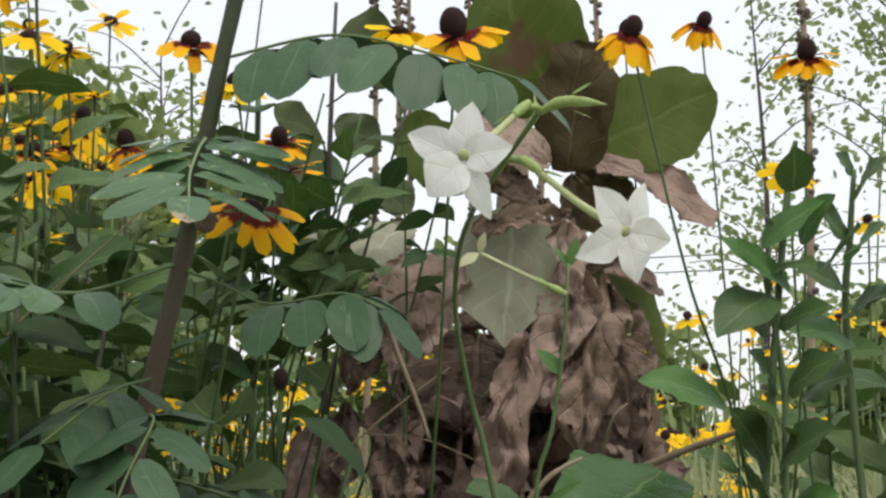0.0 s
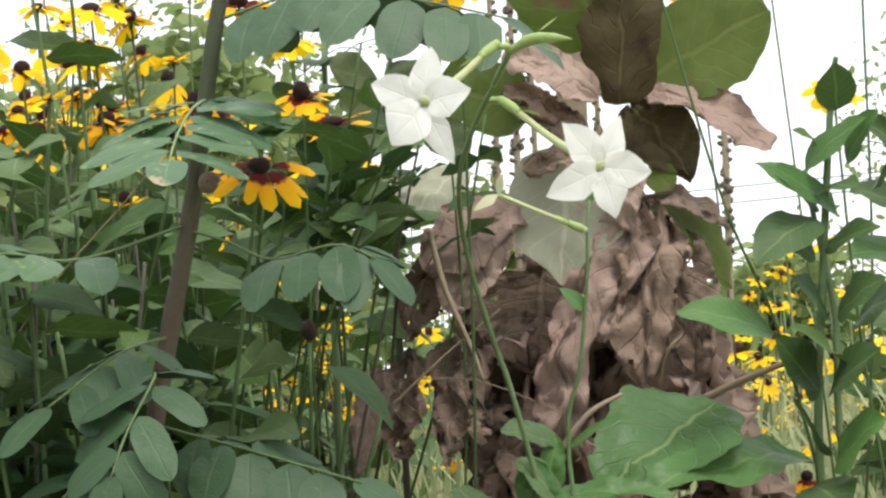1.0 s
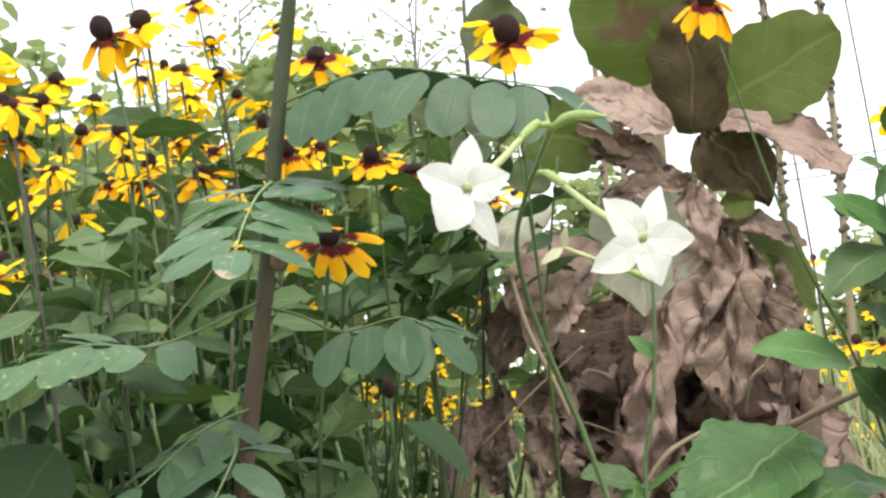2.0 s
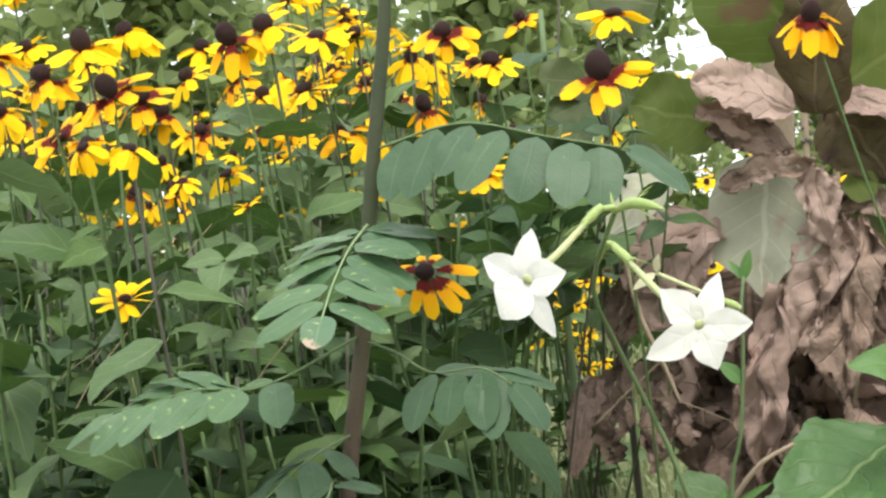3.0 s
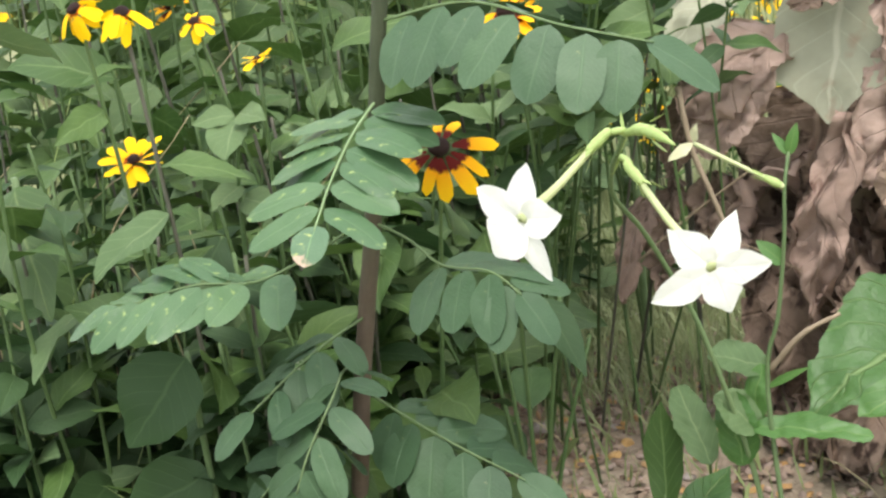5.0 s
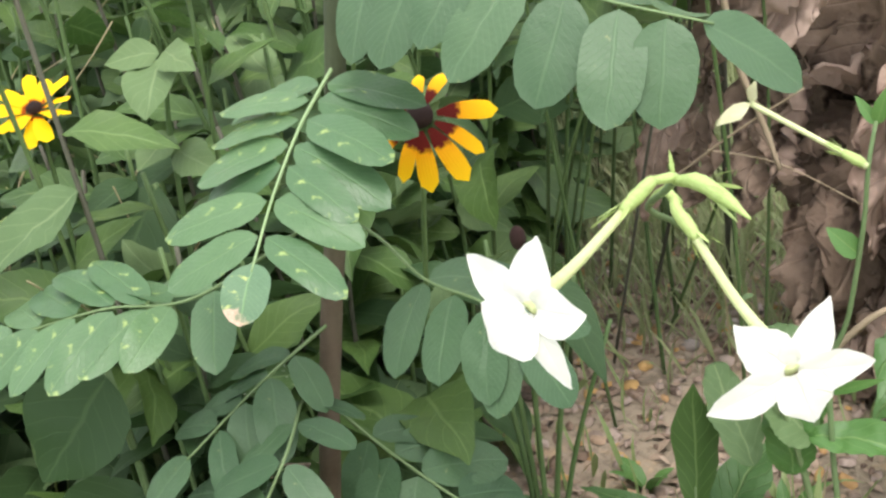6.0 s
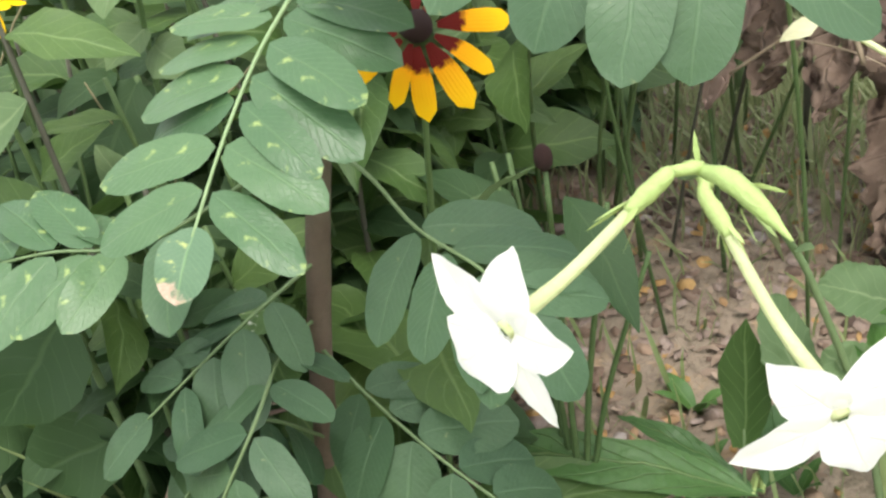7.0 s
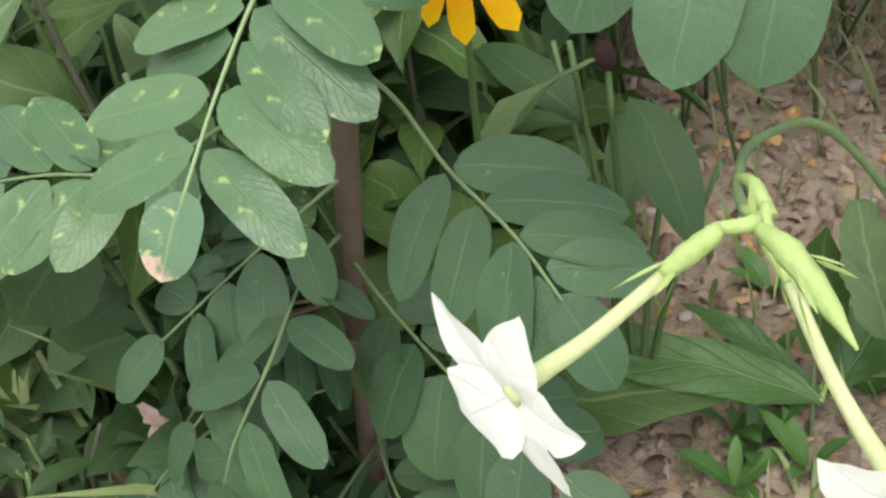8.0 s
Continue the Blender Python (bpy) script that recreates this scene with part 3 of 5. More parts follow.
# ---- white flowering tobacco ----
def tobacco_flower(plant, centre, calyx_at, tip_hint, face, reach, widths, spans, seed, start, droop=0.06):
    """Five white lobes round a green throat, on a long tube out of a hairy calyx."""
    c, k = np.array(centre), np.array(calyx_at)
    along, n = unit(c - k), unit(face)
    up = np.array(tip_hint) - c
    up = unit(up - n * (up @ n))
    side = np.cross(n, up)
    g = Geo()
    tube(g, [k, k + 0.5 * (c - k) - up * 0.002, c - along * 0.008 - n * 0.002, c - n * 0.0005], [0.0017, 0.0020, 0.0026, 0.0031], 14, 9)
    flower = part("flower_tube", g, TUBE, plant, "long pale green flower tube")
    rng = random.Random(seed)
    for i in range(5):
        a = 2 * math.pi * i / 5 + rng.uniform(-0.12, 0.12)
        d = math.cos(a) * up + math.sin(a) * side
        e = reach * spans[i]
        q = Geo()
        blade(q, c + d * 0.0018 - n * 0.001, c + d * e - n * reach * (droop + rng.uniform(-0.12, 0.16)), n, reach * widths[i] * 1.08, "star", 0.05, 0.10, 0.08, 0.025, nu=9, nv=6, seed=seed + i * 1.7)
        part("petal", q, WHITE, flower, "pure white star lobe")
    q = Geo()
    ball(q, c - n * 0.0040, n, 0.0020, 0.0016, 4, 10, 0.9)
    part("throat", q, THROAT, flower, "green flower throat")
    q = Geo()
    n = along
    skin = tube(q, [np.array(start), k - n * 0.006, k + n * 0.001, k + n * 0.008], [0.0014, 0.0024, 0.0028, 0.0020], 14, 8, 0.05)
    for i in range(5):
        a = 2 * math.pi * i / 5 + 0.4
        d = math.cos(a) * up + math.sin(a) * side
        blade(q, k + n * 0.006 + d * 0.0022, k + n * rng.uniform(0.013, 0.019) + d * rng.uniform(0.003, 0.008), d, 0.0018, "lance", 0.0, nu=4, nv=2)
    for i in range(46):
        d = unit((rng.gauss(0, 1), rng.gauss(0, 1), rng.gauss(0, 1)))
        p = skin[rng.randrange(2, 14)] + d * 0.0022
        blade(q, p, p + d * rng.uniform(0.0012, 0.0028), n, 0.0003, "lance", 0.0, nu=1, nv=2)
    part("calyx", q, STEM_PALE, flower, "hairy yellow-green calyx with pointed teeth")
    return flower


tobacco = thing("tobacco_plant", (0.020, 0.955, 0.0), "white star-flowered tobacco plant on a thin crooked stem", "flower")
g = Geo()
J = np.array((0.031, 0.7235, 0.388))
stalk = tube(g, [(0.020, 0.955, -0.01), (0.008, 0.945, 0.11), (-0.007, 0.915, 0.21), (-0.016, 0.900, 0.25), (-0.022, 0.862, 0.30), (-0.014, 0.805, 0.336), (0.004, 0.764, 0.360), (0.019, 0.740, 0.375), J],
             [0.0022, 0.0019, 0.0017, 0.0015, 0.0014, 0.0014], 44, 7, 0.06)
part("stem", g, STEM, tobacco, "thin hairy grey-green stem")
g = Geo()
tube(g, [(0.004, 0.764, 0.360), (0.014, 0.754, 0.370), (0.022, 0.747, 0.368)], [0.0016, 0.0018, 0.0022], 6, 7)
part("flower_stalk", g, STEM_PALE, tobacco)
g = Geo()
tube(g, [(0.019, 0.740, 0.375), J + [0.0, 0.0, 0.001], (0.025, 0.7165, 0.390)], [0.0014, 0.0020, 0.0016], 8, 8)
part("flower_stalk", g, STEM_PALE, tobacco)
tobacco_flower(tobacco, (-0.006, 0.676, 0.356), (0.0228, 0.7105, 0.3872), (-0.003, 0.673, 0.384), (-0.17, -0.98, 0.03), 0.0290, (0.55, 0.60, 0.84, 0.46, 0.66), (0.98, 1.08, 0.86, 1.14, 0.86), 3, (0.025, 0.7165, 0.390))
tobacco_flower(tobacco, (0.074, 0.716, 0.323), (0.027, 0.741, 0.364), (0.084, 0.722, 0.350), (0.56, -0.80, -0.18), 0.0300, (0.50, 0.60, 0.60, 0.62, 0.60), (0.98, 1.0, 1.14, 0.88, 1.0), 8, (0.020, 0.749, 0.370))
g = Geo()
tip = np.array((0.065, 0.703, 0.386))
tube(g, [J, (2 * J + tip) / 3 + [0, 0, 0.004], (J + 2 * tip) / 3 + [0, 0, 0.003], tip], [0.0016, 0.0032, 0.0028, 0.0004], 14, 8, 0.06)
for k in range(5):
    a = 2 * math.pi * k / 5
    s = (J + tip) / 2 + [0, 0, 0.004]
    blade(g, s + np.array([0, 0.004 * math.cos(a), 0.004 * math.sin(a)]), s + unit(tip - J) * 0.012 + np.array([0, 0.010 * math.cos(a), 0.010 * math.sin(a)]), (0, math.cos(a), math.sin(a)), 0.0018, "lance", 0, nu=3, nv=2)
part("seed_pod", g, STEM_PALE, tobacco, "hairy yellow-green pod with a cream tip")
g = Geo()
blade(g, J, J + [-0.002, 0.002, 0.011], (0, -1, 0), 0.002, "lance", 0.02, nu=4, nv=2)
part("bract", g, STEM_PALE, tobacco)
g = Geo()
blade(g, (-0.014, 0.903, 0.243), (0.000, 0.890, 0.255), (0, -0.6, 1), 0.006, "lance", 0.05, nu=5, nv=2)
part("bract", g, STEM, tobacco)
for k, (b, t, w, mat) in enumerate([
    ((0.119, 1.100, 0.194), (0.035, 0.985, 0.135), 0.105, DOCK), ((0.185, 1.090, 0.151), (0.072, 0.983, 0.143), 0.05, BROAD),
    ((0.013, 0.970, 0.178), (-0.023, 0.955, 0.189), 0.030, LEAF_PALE), ((0.014, 0.940, 0.144), (-0.011, 0.930, 0.170), 0.030, LEAF_PALE),
    ((0.012, 0.940, 0.146), (0.088, 0.950, 0.142), 0.022, BROAD), ((0.001, 0.940, 0.117), (-0.001, 0.940, 0.171), 0.028, BROAD), ((-0.025, 0.950, 0.111), (-0.062, 0.990, 0.151), 0.028, LEAF_PALE), ((0.008, 0.950, 0.141), (0.012, 0.960, 0.185), 0.018, BROAD)]):
    g = Geo()
    blade(g, b, t, (0.1, -0.6, 1), w, "ovate" if k == 0 else "broad", 0.06, 0.2, 0.09, 0.04, nu=34, nv=12, seed=k + 2, ragged=0.09)
    part("leaf", g, mat, tobacco, "broad soft green basal leaf" if k < 2 else "")

g = Geo()
blade(g, (-0.067, 0.965, 0.062), (-0.068, 0.972, 0.146), (0.2, -1, 0.1), 0.030, "lobe", -0.03, 0.25, 0.05, 0.02, nu=10, nv=6, seed=4)
lone = thing("lone_leaf", (-0.066, 0.962, 0.0), "upright dark green leaf standing alone on the soil", "leaf")
part("leaf_blade", g, LEAF, lone)
g = Geo()
tube(g, [(-0.066, 0.961, -0.01), (-0.067, 0.963, 0.03), (-0.068, 0.966, 0.075)], [0.0016, 0.0012, 0.0006], 8, 6)
part("leaf_rib", g, STEM, lone)

# low dock with long leaves lying over the soil, and seedlings beside it
dock = thing("dock", (-0.072, 0.999, 0.000), "low dock with long green leaves lying over the soil", "weed")
for k, (b, t, w) in enumerate([((-0.061, 0.960, 0.035), (-0.218, 0.897, 0.060), 0.036), ((-0.066, 0.970, 0.030), (-0.153, 0.973, 0.050), 0.016), ((-0.059, 0.969, 0.030), (-0.120, 0.941, 0.050), 0.014), ((-0.060, 0.973, 0.030), (-0.044, 1.038, 0.070), 0.035)]):
    g = Geo()
    blade(g, b, t, (0.1, -0.3, 1), w, "lance", 0.08, 0.22, 0.10, 0.03, nu=16, nv=6, seed=k + 11, ragged=0.08)
    part("leaf", g, DOCK, dock)
    g = Geo()
    tube(g, [(*dock.location[:2], -0.005), (np.array(b) + np.array((*dock.location[:2], 0.0))) / 2 + [0, 0, 0.012], b], [0.0018, 0.0014], 6, 6)
    part("leaf_stalk", g, STEM_PALE, dock)
rng = random.Random(17)
for p in ((-0.089, 0.941, 0.000), (-0.058, 0.942, 0.000), (-0.053, 1.004, 0.000), (-0.085, 0.913, 0.000), (-0.037, 1.043, 0.000), (-0.111, 0.997, 0.000), (-0.138, 1.049, 0.000), (-0.106, 0.947, 0.000)):
    sprout = thing("seedling", p, "small bright green seedling on the bare soil", "seedling", "seedlings")
    for k in range(4):
        a, ll = rng.random() * 1.2 + 1.57 * k, rng.uniform(0.022, 0.04)
        g = Geo()
        blade(g, (p[0], p[1], -0.002), (p[0] + ll * 0.8 * math.cos(a), p[1] + ll * 0.8 * math.sin(a), ll * rng.uniform(0.4, 1.0)), (0, 0, 1), ll * 0.34, "lance", 0.12, 0.2, 0.08, 0.02, nu=7, nv=4, seed=k + p[0])
        part("leaf", g, BROAD, sprout)

# a second, thinner stem with one withered flower
second = thing("tobacco_plant", (0.036, 0.94, 0.0), "thin upright tobacco stem with one withered flower tube", "flower")
g = Geo()
tube(g, [(0.036, 0.94, -0.01), (0.023, 0.938, 0.171), (0.035, 0.932, 0.228), (0.044, 0.925, 0.282), (0.0470, 0.922, 0.315), (0.049, 0.928, 0.336)], [0.0019, 0.0016, 0.0013, 0.0011], 20, 6)
part("stem", g, STEM, second)
g = Geo()
tube(g, [(0.0468, 0.922, 0.3152), (-0.009, 0.921, 0.3436)], [0.0022, 0.0013, 0.0014, 0.0016], 10, 7)
spent = part("flower_tube", g, TUBE, second, "withered pale flower tube")
g = Geo()
far = np.array((-0.009, 0.921, 0.3436))
root = np.array((0.0472, 0.922, 0.315))
tube(g, [root, root + (far - root) * 0.10, root + (far - root) * 0.22], [0.0016, 0.0030, 0.0021], 8, 8)
for k in range(5):
    a = 2 * math.pi * k / 5
    d = np.array((0.0, math.cos(a), math.sin(a)))
    blade(g, root + (far - root) * 0.20 + d * 0.0018, root + (far - root) * 0.36 + d * 0.004, d, 0.0018, "lance", 0.0, nu=3, nv=2)
part("calyx", g, STEM_PALE, spent, "pale green toothed calyx")
g = Geo()
e = np.array((-0.009, 0.921, 0.3436))
blade(g, e, e + [-0.016, -0.006, -0.010], (0, -1, 0.4), 0.008, "lance", 0.1, crumple=0.1, nu=5, nv=2, seed=2)
blade(g, e, e + [0.004, -0.004, 0.014], (0, -1, 0), 0.006, "lance", 0.1, crumple=0.1, nu=5, nv=2, seed=5)
part("corolla", g, CREAM, spent, "shrivelled cream corolla")
for k, (b, d, w) in enumerate([((0.049, 0.928, 0.334), (0.006, 0, 0.020), 0.008), ((0.049, 0.928, 0.334), (-0.010, 0, 0.014), 0.006), ((0.042, 0.928, 0.264), (-0.016, -0.004, 0.016), 0.012), ((0.023, 0.938, 0.176), (0.032, -0.01, 0.020), 0.006)]):
    g = Geo()
    blade(g, b, np.array(b) + d, (0.2, -0.7, 0.5), w, "ovate", 0.06, nu=6, nv=4, seed=k)
    part("leaf", g, BROAD, second)


# ---- sapling with feathered leaves ----
def leaflet_mesh(mat, k):
    q = Geo()
    blade(q, (0, 0, 0), (1, 0, -0.12 - 0.05 * k), (0, 0, 1), 0.44 + 0.03 * k, "oblong", 0.05, 0.10 if k % 2 else -0.04, 0.05, 0.015, nu=10, nv=6, seed=k + 0.2)
    return q.mesh("leaflet", mat)


RIB = plain_material("leaf_rib", (0.17, 0.27, 0.12), (0.26, 0.36, 0.18), 90, 0.6)
LEAFLETS = [leaflet_mesh(LEAFLET, k) for k in range(4)]
SHADED = [leaflet_mesh(LEAFLET_SHADED, k) for k in range(4)]
SICK = [leaflet_mesh(LEAFLET_SICK, k) for k in range(2)]


def pinnate(plant, pts, pairs, size, up, droop, seed, start=0.25, spread=68, last=1.0, sick=-1, taper=0.3, blunt=1.25, wide=1.0):
    """A feathered leaf: a thin rib with pairs of oval leaflets and one at its end."""
    rng = random.Random(seed)
    q = Geo()
    line = tube(q, pts, [0.0011, 0.0008, 0.0006], 24, 5)
    rib = part("leaf_stalk", q, RIB if seed == 11 else STEM, plant)
    up = unit(up)
    for i in range(pairs + 1):
        s = start + (1 - start) * i / pairs
        k = min(23, int(s * 24))
        d = unit(line[k + 1] - line[max(0, k - 1)])
        side = unit(np.cross(d, up))
        nor = np.cross(side, d)
        for sgn in ((1, -1) if i < pairs else (0,)):
            a = radians(spread * (1 - 0.3 * s) + rng.uniform(-7, 7)) * sgn
            w = math.cos(a) * d + math.sin(a) * side - nor * (droop + rng.uniform(-0.12, 0.12)) * (1 if sgn else 0.5)
            ll = size * rng.uniform(0.88, 1.1) * (1 - taper * abs(s - 0.55)) * (1 if sgn else last)
            # all leaves but the front two (seeds 11, 12) take the painted-shade copy
            ob = shared("leaflet", rng.choice(SICK if i == sick else SHADED if seed > 13 else LEAFLETS), rib, Matrix.Translation(line[k] + unit(w) * 0.002) @ frame_of(w, nor + 0.25 * sgn * side) @ Matrix.Rotation(rng.uniform(-0.2, 0.2), 4, "X") @ Matrix.Diagonal((ll, ll * (blunt if not sgn else wide), ll, 1)))
    return rib


sapling = thing("sapling", (-0.241, 0.800, 0.0), "slender sapling stem with blue-green feathered leaves and a snail", "sapling")
g = Geo()
trunk = tube(g, [(-0.241, 0.800, -0.01), (-0.204, 0.799, 0.2), (-0.174, 0.798, 0.33), (-0.155, 0.797, 0.43), (-0.129, 0.797, 0.56), (-0.098, 0.797, 0.80)], [0.0062, 0.0056, 0.0048, 0.0036], 30, 9, 0.04)
part("stem", g, BARK, sapling, "straight grey-green woody stem")
pinnate(sapling, [(-0.161, 0.797, 0.398), (-0.157, 0.775, 0.391), (-0.154, 0.752, 0.381), (-0.1515, 0.725, 0.362), (-0.144, 0.695, 0.343)], 7, 0.052, (0.10, -0.62, 0.77), 0.02, 11, 0.20, 84, 0.68, sick=7, blunt=1.6, wide=0.86, taper=0.45)
pinnate(sapling, [(-0.176, 0.797, 0.325), (-0.215, 0.735, 0.302), (-0.248, 0.705, 0.305), (-0.297, 0.685, 0.292)], 6, 0.046, (-0.15, -0.5, 0.85), 0.05, 12, 0.3, 62)
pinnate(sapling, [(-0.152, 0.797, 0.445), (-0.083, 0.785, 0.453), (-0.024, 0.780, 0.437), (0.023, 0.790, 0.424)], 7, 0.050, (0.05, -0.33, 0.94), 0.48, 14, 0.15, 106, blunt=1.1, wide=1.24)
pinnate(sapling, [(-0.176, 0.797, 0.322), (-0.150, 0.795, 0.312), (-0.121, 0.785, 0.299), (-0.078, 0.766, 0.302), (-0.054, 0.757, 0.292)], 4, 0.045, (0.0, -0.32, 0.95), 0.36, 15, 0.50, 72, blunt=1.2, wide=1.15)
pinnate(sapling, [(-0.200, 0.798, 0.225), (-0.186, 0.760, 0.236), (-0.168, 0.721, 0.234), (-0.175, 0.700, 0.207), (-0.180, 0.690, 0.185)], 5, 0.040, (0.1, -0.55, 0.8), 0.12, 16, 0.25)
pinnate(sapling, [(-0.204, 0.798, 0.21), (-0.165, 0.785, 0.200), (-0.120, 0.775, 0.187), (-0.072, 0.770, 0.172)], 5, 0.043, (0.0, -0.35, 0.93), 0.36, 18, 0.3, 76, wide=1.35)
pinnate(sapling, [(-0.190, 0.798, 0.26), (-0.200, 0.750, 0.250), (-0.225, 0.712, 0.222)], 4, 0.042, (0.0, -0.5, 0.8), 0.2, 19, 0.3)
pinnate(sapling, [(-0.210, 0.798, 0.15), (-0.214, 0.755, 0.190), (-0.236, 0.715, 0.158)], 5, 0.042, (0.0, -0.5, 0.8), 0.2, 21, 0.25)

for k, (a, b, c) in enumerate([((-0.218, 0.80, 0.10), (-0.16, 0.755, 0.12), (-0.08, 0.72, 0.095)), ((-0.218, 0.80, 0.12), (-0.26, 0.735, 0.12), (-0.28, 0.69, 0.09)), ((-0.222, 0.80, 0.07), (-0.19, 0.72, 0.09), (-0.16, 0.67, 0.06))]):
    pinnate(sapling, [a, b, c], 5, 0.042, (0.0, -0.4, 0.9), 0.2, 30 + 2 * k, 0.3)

# snail on the sapling
g = Geo()
turns = [np.array((-0.159, 0.791, 0.347)) + (0.0045 * (1 - i / 26) + 0.0005) * np.array((math.cos(i * 0.75), 0.12 * i / 26, math.sin(i * 0.75))) + np.array((0, -0.003 * i / 26, 0)) for i in range(27)]
tube(g, turns, [0.0026, 0.0021, 0.0007], 60, 8)
solo("snail_shell", g, SHELL, "small brown banded snail shell stuck to the sapling stem", "snail shell")

# ---- withered mullein with a skirt of dead leaves ----
AX = np.array((-0.012, 1.295, 0.0))
mullein = thing("mullein", (-0.012, 1.295, 0.0), "withered mullein, olive top leaves over crumpled brown dead ones", "plant")
g = Geo()
tube(g, [AX - [0, 0, 0.02], AX + [0.01, 0, 0.3], AX + [0.03, 0.01, 0.62], AX + [0.05, 0.02, 0.95]], [0.026, 0.018, 0.012, 0.008], 16, 10, 0.05)
part("stem", g, STEM_DRY, mullein, "thick felted stem")
FRONT = (0.05, -1.0, 0.25)
for k, (b, t, w, mat, shape, sag, crump, up, name) in enumerate([
    ((0.043, 1.230, 0.514), (0.000, 1.170, 0.624), 0.115, OLIVE, "broad", 0.06, 0.05, FRONT, "olive-green leaf"),
    ((0.080, 1.250, 0.482), (0.191, 1.230, 0.529), 0.100, OLIVE, "broad", -0.05, 0.05, FRONT, "olive-green pointed leaf"),
    ((-0.025, 1.220, 0.454), (-0.092, 1.170, 0.484), 0.075, OLIVE, "broad", 0.08, 0.06, FRONT, "olive-green leaf"),
    ((0.043, 1.200, 0.462), (-0.034, 1.160, 0.495), 0.058, DRY_PINK, "broad", 0.08, 0.10, (0, -0.8, 0.6), "curled brown leaf"),
    ((0.060, 1.220, 0.454), (0.073, 1.190, 0.573), 0.078, OLIVE_BROWN, "broad", 0.05, 0.07, (-0.2, -1, 0.1), "folded brown-olive leaf"),
    ((0.075, 1.240, 0.470), (0.179, 1.208, 0.408), 0.055, DRY_PINK, "broad", 0.08, 0.08, (0.1, -0.7, 0.8), "pinkish dry leaf"),
    ((0.065, 1.260, 0.463), (0.115, 1.230, 0.388), 0.075, OLIVE_BROWN, "ovate", 0.05, 0.11, (0.2, -1, 0.3), "holed brown leaf"),
    ((0.010, 1.235, 0.428), (-0.004, 1.203, 0.302), 0.104, GREYGREEN, "shield", 0.03, 0.03, FRONT, "grey-green felted leaf hanging in front"),
    ((-0.027, 1.195, 0.402), (0.058, 1.190, 0.414), 0.030, DRY, "broad", 0.10, 0.16, (0, -0.9, 0.5), "crumpled brown rim of the felted leaf"),
    ((0.053, 1.200, 0.410), (0.062, 1.200, 0.337), 0.040, DRY_PINK, "strap", 0.06, 0.16, (0.3, -1, 0.2), "curled dry leaf"),
    ((0.078, 1.250, 0.375), (0.139, 1.268, 0.292), 0.060, OLIVE, "broad", 0.14, 0.06, (0.4, -0.6, 0.7), "drooping olive leaf with a brown fold"),
    ((0.076, 1.240, 0.374), (0.139, 1.245, 0.345), 0.042, DRY, "broad", 0.16, 0.08, (0.3, -0.6, 0.8), "brown fold of the drooping leaf"),
    ((0.065, 1.220, 0.368), (0.026, 1.195, 0.252), 0.055, DRY_PINK, "strap", 0.05, 0.16, FRONT, "long crumpled brown leaf"),
    ((0.082, 1.220, 0.364), (0.055, 1.195, 0.210), 0.062, DRY, "strap", 0.05, 0.16, FRONT, "long crumpled brown leaf"),
    ((0.095, 1.240, 0.344), (0.106, 1.220, 0.216), 0.062, DRY, "strap", 0.04, 0.16, FRONT, "long crumpled brown leaf"),
    ((-0.036, 1.220, 0.379), (-0.113, 1.165, 0.320), 0.075, DRY_PINK, "broad", 0.10, 0.12, (-0.3, -1, 0.3), "pale dry leaf"),
    ((-0.049, 1.200, 0.358), (-0.094, 1.165, 0.283), 0.060, DRY_PINK, "broad", 0.08, 0.14, (-0.2, -1, 0.2), "pale dry leaf"),
    ((-0.103, 1.210, 0.350), (-0.134, 1.180, 0.263), 0.055, DRY, "strap", 0.06, 0.16, (-0.3, -1, 0.2), "hanging brown leaf"),
    ((-0.025, 1.280, 0.320), (-0.040, 1.250, 0.229), 0.150, DRY, "broad", 0.05, 0.10, FRONT, "broad brown leaf"),
    ((-0.003, 1.200, 0.255), (-0.013, 1.180, 0.157), 0.042, DRY_PINK, "strap", 0.05, 0.18, FRONT, "rolled brown leaf"),
    ((-0.088, 1.260, 0.417), (-0.134, 1.210, 0.368), 0.055, GREYGREEN, "broad", 0.08, 0.07, (-0.2, -0.9, 0.5), "grey-tan leaf"),
    ((0.021, 1.220, 0.436), (-0.035, 1.170, 0.470), 0.042, DRY_PINK, "broad", 0.10, 0.12, (0, -0.8, 0.7), "curled pale dry leaf"),
    ((0.036, 1.215, 0.426), (-0.031, 1.180, 0.453), 0.040, DRY, "broad", 0.08, 0.12, (0, -0.8, 0.6), "curled brown leaf"),
    ((-0.164, 1.200, 0.241), (-0.180, 1.170, 0.152), 0.042, DRY_PINK, "strap", 0.05, 0.10, (-0.3, -1, 0.1), "hanging tan leaf"),
    ((-0.137, 1.210, 0.258), (-0.149, 1.180, 0.163), 0.055, DRY, "lance", 0.08, 0.18, (-0.4, -1, 0.2), "hanging brown leaf"),
    ((-0.096, 1.200, 0.264), (-0.103, 1.170, 0.156), 0.050, DRY, "strap", 0.05, 0.18, (-0.2, -1, 0.1), "rolled dead leaf"),
    ((0.016, 1.200, 0.310), (-0.019, 1.170, 0.141), 0.048, DRY_PINK, "strap", 0.06, 0.17, (0, -1, 0.1), "long twisted pale leaf"),
    ((-0.135, 1.360, 0.419), (-0.178, 1.270, 0.400), 0.060, GREYGREEN, "broad", 0.06, 0.06, (0, -0.9, 0.6), "grey-green leaf"),
    ((0.077, 1.240, 0.402), (0.097, 1.220, 0.377), 0.030, OLIVE, "broad", 0.06, 0.04, FRONT, "small olive leaf"),
]):
    g = Geo()
